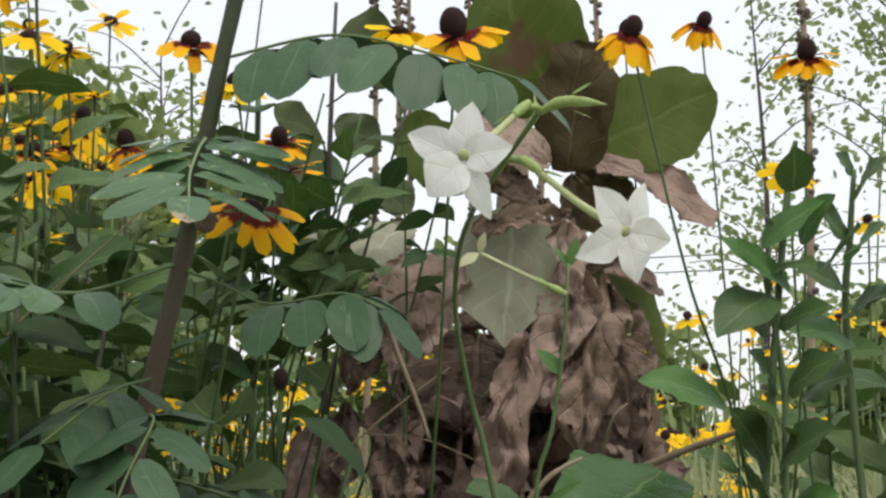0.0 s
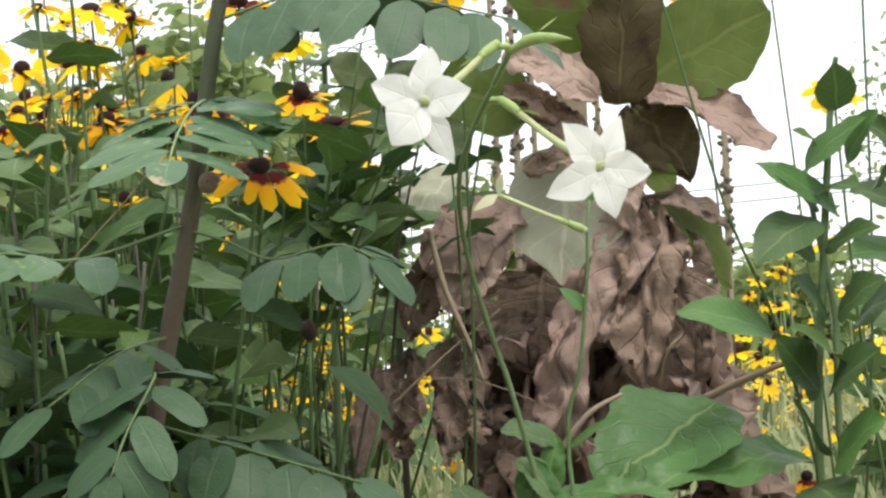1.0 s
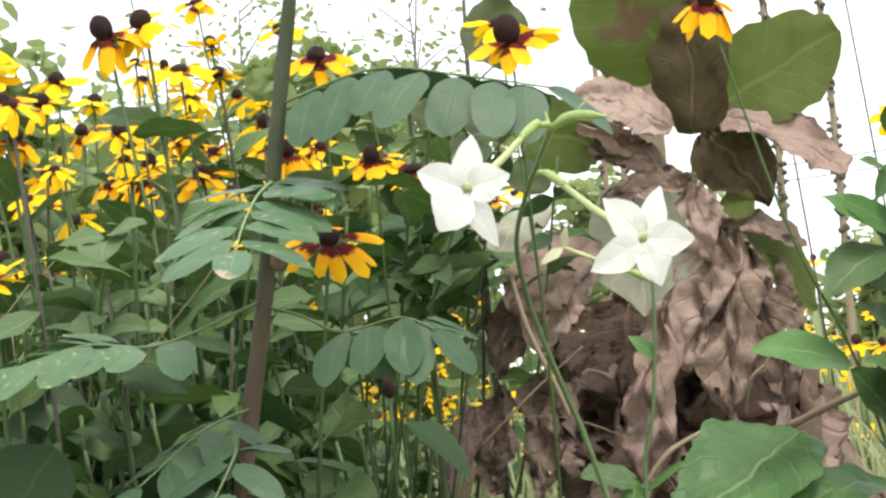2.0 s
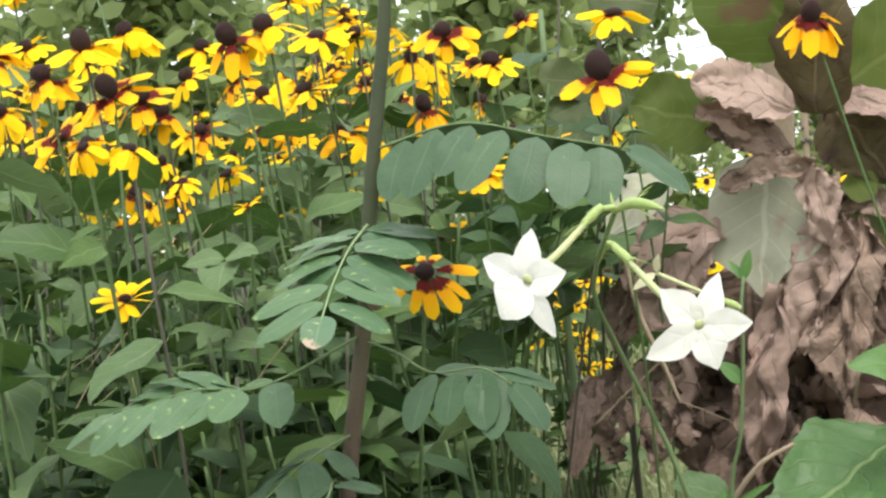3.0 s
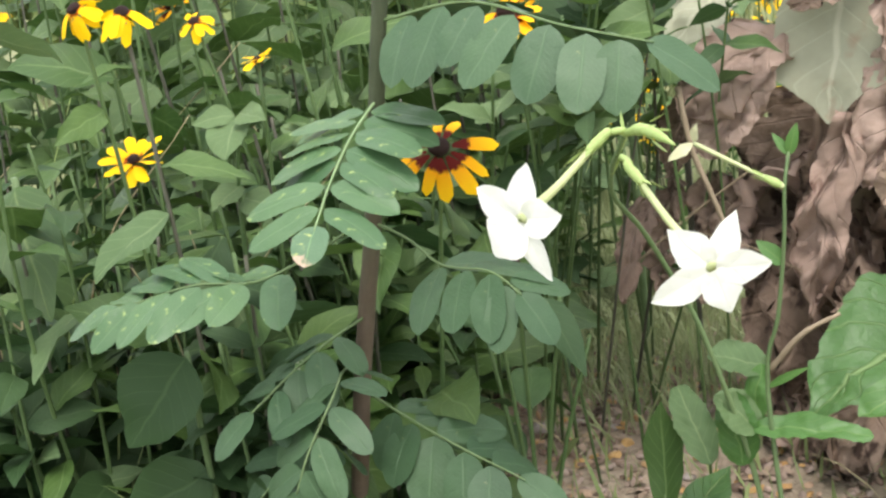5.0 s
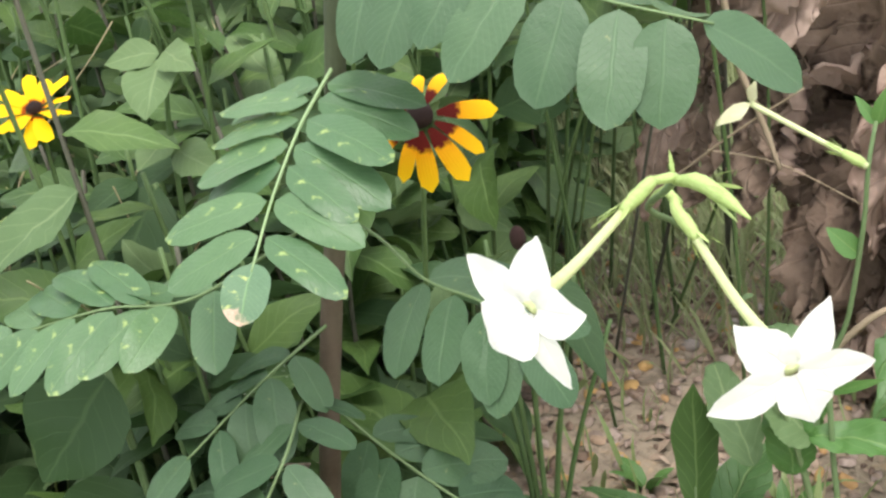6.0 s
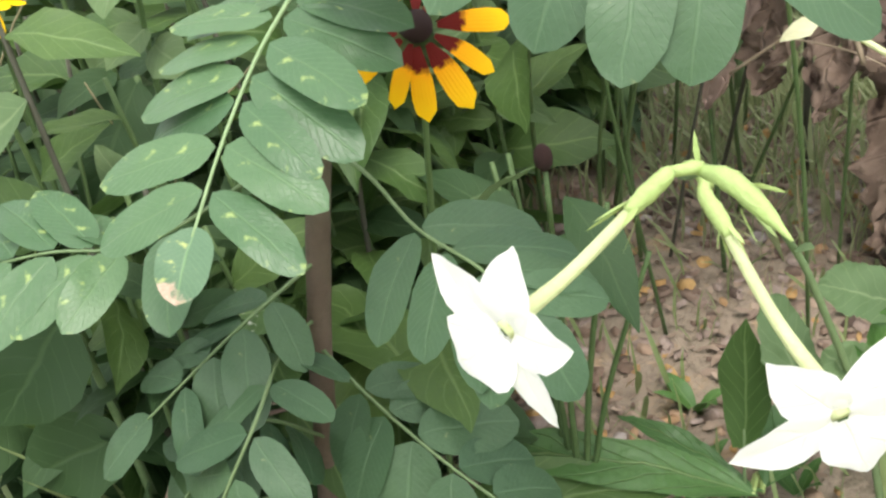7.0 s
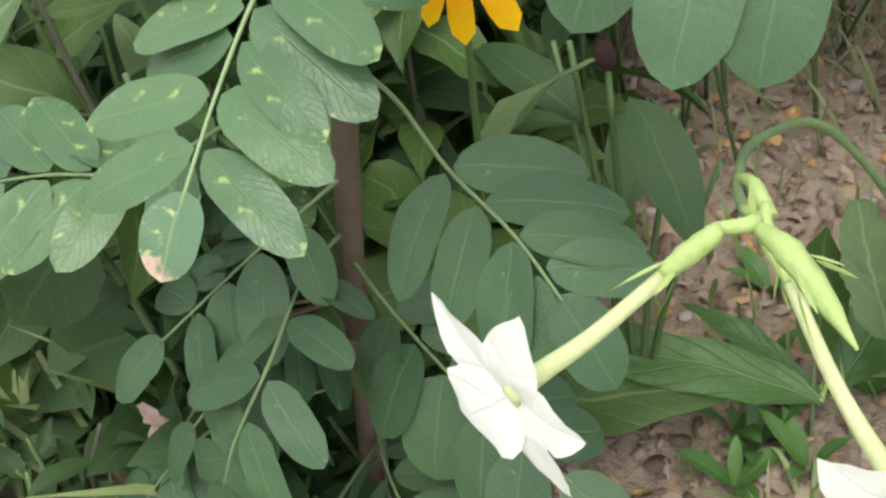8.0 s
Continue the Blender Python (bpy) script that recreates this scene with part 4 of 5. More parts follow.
    blade(g, b, t, up, w, shape, sag, 0.12, 0.10, crump, nu=30 if crump > 0.07 else 16, nv=16 if crump > 0.07 else 8, seed=k * 1.37 + 0.5, holes=0.02 if mat is DRY else 0.0, ragged=0.25 if mat in (DRY, DRY_PINK) else 0.06)
    part("leaf", g, mat, mullein, name)
rng = random.Random(5)
for k in range(58):
    a = k * 2.399
    top = rng.uniform(0.08, 0.29) if math.sin(a) < 0.2 else rng.uniform(0.10, 0.42)
    out = rng.uniform(0.03, 0.125) if abs(math.cos(a)) > 0.6 else rng.uniform(0.03, 0.09)
    if math.sin(a) < -0.3 and abs(math.cos(a)) < 0.75:
        top = min(top, 0.20)
    drop = rng.uniform(0.06, 0.22)
    if math.cos(a) < 0.1:
        out = min(out, 0.02 + 0.5 * max(0.012, top - drop))
    d = np.array((math.cos(a), math.sin(a), 0))
    b = AX + d * 0.025 + [0, 0, top]
    t = AX + d * (out + 0.035) + [rng.uniform(-0.02 if math.cos(a) < 0.1 else -0.05, 0.05), rng.uniform(-0.04, 0.04), max(0.012, top - drop)]
    g = Geo()
    blade(g, b, t, d + np.array((0, 0, 0.5)), rng.uniform(0.035, 0.095), rng.choice(("strap", "lance", "broad")), rng.uniform(0.04, 0.30), 0.35, 0.45, rng.uniform(0.12, 0.22), nu=26, nv=14, seed=k * 0.77 + 3, holes=0.03, ragged=0.4)
    part("leaf", g, DRY if rng.random() < 0.8 else DRY_PINK, mullein)
# dry stalks leaning through the dead leaves
for k, (pts, r) in enumerate([
    ([(-0.141, 1.120, 0.206), (-0.088, 1.120, 0.249), (-0.043, 1.120, 0.281)], 0.0010), ([(-0.115, 1.130, 0.230), (-0.064, 1.130, 0.224), (-0.007, 1.130, 0.199)], 0.0006),
    ([(0.108, 1.150, 0.199), (0.145, 1.130, 0.214), (0.186, 1.110, 0.228)], 0.0035), ([(-0.099, 1.130, 0.348), (-0.087, 1.120, 0.300), (-0.069, 1.120, 0.252), (-0.060, 1.120, 0.224)], 0.0026),
    ([(0.076, 1.150, 0.211), (0.085, 1.130, 0.238), (0.097, 1.130, 0.250)], 0.0016), ([(0.007, 0.990, 0.167), (0.032, 0.990, 0.196), (0.056, 1.000, 0.209)], 0.0022)]):
    g = Geo()
    tube(g, pts, [r, r * 0.9, r * 0.6], 12, 6, 0.08)
    solo("dry_stalk", g, STEM_DRY, "dry straw-brown stalk lodged among dead leaves", "stalk", "dry stalks")

# ---- daisies ----
def foot(p, dx=0.0, dy=0.0):
    return (p[0] + dx, p[1] + dy, 0.0)


KR = (-0.142, 0.832, 0.360)
daisy((-0.205, 0.868, 0.0), KR, (0.25, -0.58, 0.80), 0.037, 2, 0.5, 3, 12, 4, 0.10, seed=4, pale=0.4, bare=0.75, low=0.2, label="yellow daisy with dark red petal feet round a brown cone")
Y1 = (-0.367, 0.798, 0.362)
daisy((-0.378, 0.835, 0.0), Y1, (0.08, -0.30, 0.95), 0.024, 0, 0.0, 3, 15, 5, 0.06, seed=9, label="small orange-yellow daisy on a thin hairy stem")
daisy((-0.29, 0.89, 0.0), (-0.286, 0.846, 0.421), (0, -0.3, 1), 0.013, 0, 0.0, 0, 12, 6, 0.08, seed=12, label="small half-open yellow daisy on a leafy stem")
HEADS = [
    # place, radius, kind, droop, cone
    ((0.100, 0.990, 0.508), 0.030, 1, 1.0, 2), ((-0.400, 0.721, 0.537), 0.034, 1, 0.5, 2), ((-0.542, 0.936, 0.556), 0.034, 1, 0.5, 1), ((-0.739, 1.091, 0.613), 0.034, 0, 0.5, 1),
    ((-0.513, 0.959, 0.578), 0.034, 0, 0.5, 2), ((-0.552, 1.072, 0.608), 0.034, 0, 1.0, 1), ((-0.439, 0.899, 0.526), 0.034, 1, 0.5, 2), ((-0.481, 0.991, 0.530), 0.034, 1, 0.5, 1),
    ((-0.555, 1.118, 0.533), 0.030, 1, 1.0, 1), ((-0.612, 1.032, 0.514), 0.034, 1, 0.0, 0), ((-0.354, 0.755, 0.470), 0.019, 0, 1.0, 0), ((-0.319, 0.760, 0.465), 0.019, 0, 1.0, 0),
    ((-0.604, 1.292, 0.478), 0.030, 0, 1.0, 0), ((-0.368, 0.883, 0.447), 0.016, 0, 0.5, 0), ((-0.919, 1.250, 0.542), 0.027, 1, 0.5, 0), ((-0.948, 1.221, 0.532), 0.024, 0, 0.5, 0),
    ((-0.622, 1.276, 0.527), 0.030, 1, 0.5, 1), ((-0.359, 0.958, 0.561), 0.034, 1, 1.0, 2), ((-0.530, 1.134, 0.566), 0.030, 0, 0.5, 1), ((-0.515, 1.242, 0.551), 0.030, 0, 0.5, 1),
    ((-0.334, 0.974, 0.570), 0.034, 0, 0.5, 1), ((-0.456, 1.230, 0.550), 0.034, 0, 0.0, 0), ((-0.588, 1.419, 0.530), 0.030, 1, 0.5, 1), ((-0.619, 1.398, 0.532), 0.030, 1, 0.5, 0),
    ((-0.462, 1.314, 0.508), 0.034, 1, 0.5, 1), ((-0.464, 1.381, 0.500), 0.030, 0, 1.0, 0), ((-0.438, 1.235, 0.602), 0.034, 0, 0.5, 0), ((-0.423, 1.293, 0.605), 0.030, 0, 0.5, 1),
    ((-0.793, 1.366, 0.476), 0.024, 1, 1.0, 1), ((-0.721, 1.075, 0.554), 0.030, 0, 1.0, 1), ((-0.559, 1.205, 0.605), 0.030, 0, 0.5, 1), ((-0.638, 1.380, 0.593), 0.030, 1, 0.5, 1),
    ((-0.662, 1.133, 0.515), 0.030, 1, 0.5, 1), ((-0.815, 1.230, 0.647), 0.030, 0, 0.5, 1), ((-0.272, 1.186, 0.574), 0.034, 1, 0.5, 1), ((-0.235, 1.207, 0.541), 0.034, 0, 0.5, 1),
    ((-0.381, 1.358, 0.523), 0.034, 1, 1.0, 2), ((-0.187, 1.173, 0.454), 0.034, 1, 0.0, 0), ((-0.079, 1.105, 0.552), 0.034, 0, 0.5, 0), ((-0.562, 1.753, 0.381), 0.036, 1, 0.0, 0),
    ((-0.020, 0.880, 0.478), 0.038, 1, 0.5, 2), ((-0.147, 0.950, 0.428), 0.026, 1, 0.5, 2), ((0.266, 1.200, 0.545), 0.036, 1, 0.5, 2), ((0.224, 1.088, 0.423), 0.026, 0, 0.5, 0),
    ((0.126, 1.422, 0.640), 0.034, 1, 1.0, 2), ((0.202, 1.392, 0.637), 0.032, 1, 1.0, 2), ((0.194, 1.354, 0.117), 0.024, 1, 1.0, 1), ((0.335, 1.451, 0.342), 0.022, 0, 0.5, 0),
    ((-0.775, 1.468, 0.545), 0.028, 0, 0.5, 0), ((-0.527, 1.486, 0.505), 0.030, 0, 0.5, 1), ((-0.720, 1.614, 0.606), 0.030, 0, 0.5, 0), ((-0.957, 1.485, 0.601), 0.032, 1, 0.5, 2),
    ((-0.612, 1.832, 0.634), 0.036, 1, 0.5, 1), ((-0.556, 1.629, 0.665), 0.028, 0, 1.0, 1), ((-0.487, 1.623, 0.743), 0.032, 0, 0.0, 0), ((-0.645, 1.628, 0.621), 0.030, 1, 0.5, 1),
    ((-0.335, 1.551, 0.632), 0.026, 1, 0.5, 2), ((-0.568, 1.936, 0.642), 0.030, 1, 0.5, 1), ((-0.730, 1.656, 0.631), 0.032, 1, 0.5, 1), ((-0.669, 1.462, 0.647), 0.032, 0, 0.5, 1),
    ((-0.690, 1.760, 0.709), 0.030, 0, 0.5, 0), ((-0.467, 1.511, 0.618), 0.022, 0, 0.0, 0),
]
for k, (p, r, kind, droop, cone) in enumerate(HEADS):
    rng = random.Random(k * 13 + 1)
    near = p[1] < 1.02 and p[0] > -0.3 or p[0] > -0.16
    base = foot(p, rng.uniform(-0.06, -0.02), rng.uniform(0.10, 0.22)) if near and p[0] < 0.05 else foot(p, rng.uniform(-0.05, 0.05), rng.uniform(0.0, 0.09))
    via = [(0.171, 1.060, 0.230), (0.136, 1.020, 0.337)] if k == 0 else ()
    if via:
        base = (via[0][0] + 0.04, via[0][1] + 0.01, 0.0)
    daisy(base, p, (rng.uniform(-0.3, 0.4), rng.uniform(-0.9, -0.1), 1), r * (1.0 if near else 1.12), kind, droop, cone, rng.choice((10, 11, 12, 13)), 0 if near else rng.choice((8, 9, 10)), rng.uniform(0.07, 0.11), seed=k + 20, bare=0.95, low=0.66 if near or (p[0] > -0.3 and p[1] < 1.6) else 0.05, via=via, thick=0.75 if near else 1.0)

# more plants of the same bed further back
rng = random.Random(77)
for k in range(74):
    y = rng.uniform(1.25, 3.0)
    x = rng.uniform(-0.85 * y - 0.1, -0.30 * y if y < 1.8 else -0.17 * y)
    h = rng.uniform(0.40, 0.62) + 0.05 * (y - 1.2)
    daisy((x, y, 0), (x + rng.uniform(-0.06, 0.06), y + rng.uniform(-0.06, 0.06), h), (rng.uniform(-0.3, 0.5), rng.uniform(-0.9, 0.0), 1), rng.uniform(0.028, 0.040),
          rng.choice((0, 0, 1)), rng.choice((0.0, 0.5, 0.5, 1.0)), rng.choice((0, 1, 2)), rng.choice((9, 10, 12)), 10, rng.uniform(0.08, 0.12), seed=k + 120, bare=0.95)
for k in range(12):
    y = rng.uniform(1.6, 3.4)
    x = rng.uniform(0.16 * y, 0.34 * y)
    h = rng.uniform(0.3, 0.55)
    daisy((x, y, 0), (x + rng.uniform(-0.06, 0.06), y, h), (rng.uniform(-0.4, 0.4), rng.uniform(-0.6, 0.2), 1), rng.uniform(0.022, 0.032), rng.choice((0, 1)), 0.5, 1, 10, 7, 0.1, seed=k + 190)

for k in range(48):
    far = k % 3 == 2
    y = rng.uniform(1.3, 2.2) if far else rng.uniform(1.5, 2.7)
    x = -y * (rng.uniform(0.55, 0.95) if far else rng.uniform(0.30, 0.58))
    h = rng.uniform(0.55, 0.80)
    daisy((x, y, 0), (x + rng.uniform(-0.06, 0.06), y + rng.uniform(-0.06, 0.06), h), (rng.uniform(-0.3, 0.5), rng.uniform(-0.9, 0.0), 1), rng.uniform(0.030, 0.040),
          rng.choice((0, 0, 1)), rng.choice((0.0, 0.5, 1.0)), rng.choice((0, 1, 2)), 11, 14, rng.uniform(0.09, 0.13), seed=k + 700, bare=0.92, low=0.3)

# leafy shoots without flowers
LEAFY = "leafy green shoot with grey-green hairy leaves"
# shoots at the front (y < 0.82) mostly dark: shade put into leaf colour
for k in range(150):
    y = rng.uniform(0.76, 1.7)
    x = rng.uniform(-0.85 * y - 0.12, -0.19 * y - 0.08)
    h = rng.uniform(0.16, 0.36) + 0.09 * (y - 0.7)
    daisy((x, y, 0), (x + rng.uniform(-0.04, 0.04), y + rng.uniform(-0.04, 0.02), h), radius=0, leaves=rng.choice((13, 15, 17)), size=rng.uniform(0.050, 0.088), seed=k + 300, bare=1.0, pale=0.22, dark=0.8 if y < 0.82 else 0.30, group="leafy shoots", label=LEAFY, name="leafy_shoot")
for k in range(15):
    y = rng.uniform(0.9, 1.5)
    x = rng.uniform(0.21 * y, 0.42 * y)
    daisy((x, y, 0), (x + rng.uniform(-0.03, 0.03), y - rng.uniform(0, 0.05), rng.uniform(0.22, 0.36)), radius=0, leaves=11, size=rng.uniform(0.08, 0.11), seed=k + 400, bare=1.0, pale=0.3, group="leafy shoots", label=LEAFY, name="leafy_shoot")
# dense left-hand shoots, their shade likewise painted in with dark leaves
for k in range(34):
    x, y = rng.uniform(-0.62, -0.26), rng.uniform(0.74, 0.95)
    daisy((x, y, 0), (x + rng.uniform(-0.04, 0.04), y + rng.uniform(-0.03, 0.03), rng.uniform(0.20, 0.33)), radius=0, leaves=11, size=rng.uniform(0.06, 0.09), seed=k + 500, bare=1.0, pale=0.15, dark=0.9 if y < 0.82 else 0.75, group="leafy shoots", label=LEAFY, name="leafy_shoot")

for k, (x, y, h, lo) in enumerate([(-0.16, 1.06, 0.42, 0.6), (-0.20, 1.02, 0.40, 0.5), (-0.24, 0.93, 0.38, 0.4), (-0.13, 1.16, 0.43, 0.55), (-0.185, 1.20, 0.45, 0.5), (-0.155, 1.28, 0.46, 0.5), (-0.22, 1.14, 0.44, 0.5)]):
    daisy((x - 0.11, y + 0.14, 0), (x + 0.01, y - 0.02, h), radius=0, leaves=7, size=0.09, seed=k + 560, low=lo + 0.2, bare=1.0, pale=0.25, dark=0.45, group="leafy shoots", label=LEAFY, name="leafy_shoot")

for k in range(64):
    y = rng.uniform(0.9, 1.45)
    x = rng.uniform(-0.62 * y, -0.27 * y)
    daisy((x, y, 0), (x + rng.uniform(-0.04, 0.04), y + rng.uniform(-0.04, 0.02), rng.uniform(0.2, 0.40)), radius=0, leaves=14, size=rng.uniform(0.055, 0.09), seed=k + 900, bare=1.0, low=0.1, pale=0.22, dark=0.35, group="leafy shoots", label=LEAFY, name="leafy_shoot")

# unseen shoots left of the camera, added only to shade the bed's front
for k in range(22):
    x, y = rng.uniform(-0.95, -0.34), rng.uniform(-0.25, 0.36)
    daisy((x, y, 0), (x + rng.uniform(-0.04, 0.04), y + rng.uniform(-0.04, 0.04), rng.uniform(0.40, 0.62)), radius=0, leaves=14, size=rng.uniform(0.09, 0.12), seed=k + 800, bare=1.0, low=0.2, group="leafy shoots", label=LEAFY, name="leafy_shoot")
# low ground cover, all dark-leaved: the deep shade there is in its colour
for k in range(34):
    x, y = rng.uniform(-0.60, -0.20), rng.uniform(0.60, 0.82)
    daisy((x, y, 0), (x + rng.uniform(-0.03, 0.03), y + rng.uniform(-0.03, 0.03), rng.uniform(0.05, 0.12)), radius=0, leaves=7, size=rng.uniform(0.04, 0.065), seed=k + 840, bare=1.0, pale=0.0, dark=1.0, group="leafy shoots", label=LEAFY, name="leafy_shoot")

# large-leaved plant behind the daisies
burdock = thing("burdock", (-0.27, 1.42, 0.0), "large-leaved dark green plant standing behind the daisies", "plant")
g = Geo()
tube(g, [(-0.27, 1.42, -0.01), (-0.265, 1.42, 0.3), (-0.26, 1.42, 0.62)], [0.0045, 0.004, 0.003], 10, 7)
part("stem", g, STEM, burdock)
for k, (z, a, ll, w) in enumerate([(0.50, -0.5, 0.11, 0.075), (0.44, 2.6, 0.10, 0.07), (0.38, -2.8, 0.12, 0.08), (0.57, -1.4, 0.08, 0.055)]):
    g = Geo()
    b = np.array((-0.262, 1.42, z))
    blade(g, b, b + [ll * math.cos(a), ll * math.sin(a), -0.02], (0.1, -0.8, 0.6), w, "broad", 0.10, 0.12, 0.10, 0.03, nu=12, nv=6, seed=k)
    part("leaf", g, OLIVE if k % 3 == 1 else LEAF_DARK, burdock)

# olive-leaved stem between the sapling and the mullein
olive = thing("burdock", (-0.185, 1.36, 0.0), "tall thin stem with dull olive rounded leaves", "plant")
g = Geo()
tube(g, [(-0.185, 1.36, -0.01), (-0.180, 1.35, 0.3), (-0.172, 1.34, 0.52), (-0.165, 1.34, 0.66)], [0.004, 0.0035, 0.002], 12, 6)
part("stem", g, STEM_DARK, olive)
for k, (b, t, w) in enumerate([((-0.095, 1.300, 0.585), (-0.158, 1.280, 0.600), 0.085), ((-0.178, 1.320, 0.520), (-0.215, 1.270, 0.529), 0.050), ((-0.112, 1.260, 0.494), (-0.154, 1.240, 0.510), 0.045), ((-0.176, 1.300, 0.502), (-0.205, 1.270, 0.488), 0.040), ((-0.172, 1.260, 0.470), (-0.192, 1.215, 0.425), 0.044), ((-0.122, 1.300, 0.470), (-0.090, 1.265, 0.430), 0.046)]):
    g = Geo()
    blade(g, b, t, (0.1, -0.9, 0.35), w, "broad", 0.06, 0.12, 0.14, 0.03, nu=14, nv=8, seed=k + 31, ragged=0.05)
    tube(g, [np.array(b), (np.array(b) + (-0.174, 1.345, b[2] - 0.01)) / 2 + [0, 0, -0.006], (-0.176, 1.345, b[2] - 0.03)], [0.0009, 0.0012], 6, 5)
    part("leaf", g, WILTED, olive)
for k, (top, lo, size) in enumerate([((-0.096, 1.00, 0.462), 0.74, 0.075), ((-0.066, 1.05, 0.485), 0.76, 0.070), ((-0.140, 1.10, 0.505), 0.70, 0.085), ((-0.094, 1.00, 0.408), 0.80, 0.070), ((-0.045, 1.12, 0.440), 0.80, 0.060), ((-0.188, 1.18, 0.475), 0.70, 0.085)]):
    daisy((top[0] - 0.17, top[1] + 0.16, 0), top, radius=0, leaves=9, size=size, seed=k + 1560, low=lo, bare=1.0, pale=0.2, dark=0.5, thick=0.8, group="leafy shoots", label=LEAFY, name="leafy_shoot")

# patch of low small daisies in the grass
rng = random.Random(18)
for k in range(20):
    x, y, h = -0.335 + rng.gauss(0, 0.032), 1.6 + rng.uniform(-0.06, 0.06), 0.262 + rng.gauss(0, 0.034)
    daisy((x + rng.uniform(-0.02, 0.02), y + 0.03, 0), (x, y, h), (rng.uniform(-0.4, 0.4), rng.uniform(-1.0, -0.2), 1), rng.uniform(0.011, 0.015), 0, rng.choice((0.0, 0.5)), 0, 9, 5, 0.035, seed=k + 1700, low=0.3, thick=0.6, group="small low daisies", label="small low daisy with plain yellow petals")

# clump of stiff stems with one dark bud
clump = thing("daisy_plant", (-0.150, 0.923, 0.0), "clump of stiff leafy stems with one dark unopened bud", "flower", "flowering daisies")
g = Geo()
for dx, dy, h in ((0.012, -0.017, 0.255), (0.04, -0.01, 0.24), (-0.02, 0.0, 0.25), (0.055, 0.0, 0.21), (-0.045, 0.02, 0.23)):
    tube(g, [(-0.150, 0.923, -0.01), (-0.150 + dx * 0.4, 0.923 + dy * 0.4, h * 0.5), (-0.150 + dx, 0.923 + dy, h)], [0.0020, 0.0018, 0.0014], 8, 6)
part("stem", g, STEM_GREEN, clump)
g = Geo()
ball(g, (-0.138, 0.906, 0.256), (0, -0.1, 1), 0.0048, 0.015, 6, 10)
part("bud", g, CONE, clump, "dark brown bud")
for k, a in enumerate((3.2, 4.1, 2.5, 3.7, 2.0, 4.6, 5.75, 3.0)):
    d = np.array((math.cos(a), math.sin(a), 0.5))
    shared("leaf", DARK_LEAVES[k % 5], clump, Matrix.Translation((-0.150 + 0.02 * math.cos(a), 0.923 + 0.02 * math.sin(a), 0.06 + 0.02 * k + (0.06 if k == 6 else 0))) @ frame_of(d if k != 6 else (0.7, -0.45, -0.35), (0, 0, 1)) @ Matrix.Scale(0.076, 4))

# single large leaves at the left of the bed
broad = thing("broadleaf_weed", (-0.56, 0.86, 0.0), "broad-leaved weed with yellowing toothed leaf edges", "weed")
g = Geo()
tube(g, [(-0.56, 0.86, -0.01), (-0.545, 0.845, 0.16), (-0.518, 0.823, 0.345)], [0.004, 0.003], 8, 6)
part("stem", g, STEM, broad)
for k, (b, t, w, mat) in enumerate([((-0.518, 0.823, 0.339), (-0.447, 0.769, 0.251), 0.056, WEED), ((-0.55, 0.85, 0.28), (-0.50, 0.84, 0.22), 0.04, LEAF), ((-0.552, 0.85, 0.2), (-0.50, 0.87, 0.17), 0.04, LEAF)]):
    g = Geo()
    blade(g, b, t, (0.5, -0.8, 0.35), w, "ovate", 0.08, 0.12, 0.06, 0.02, nu=12, nv=6, seed=k, ragged=0.08)
    part("leaf", g, mat, broad)

right = thing("broadleaf_weed", (0.190, 1.119, 0.086), "broad-leaved green weed standing beside the dead leaves", "weed")
right.location.z = 0
ORIGIN[right] = tuple(right.location)
g = Geo()
tube(g, [right.location - Vector((0, 0, 0.01)), (0.188, 1.060, 0.159), (0.201, 1.060, 0.279), (0.219, 1.060, 0.414), (0.224, 1.050, 0.440)], [0.0035, 0.003, 0.002], 14, 6)
tube(g, [(0.225, 1.09, -0.01), (0.203, 1.050, 0.158), (0.208, 1.060, 0.254), (0.199, 1.060, 0.328), (0.196, 1.060, 0.362)], [0.003, 0.0026, 0.0016], 14, 6)
part("stem", g, STEM, right)
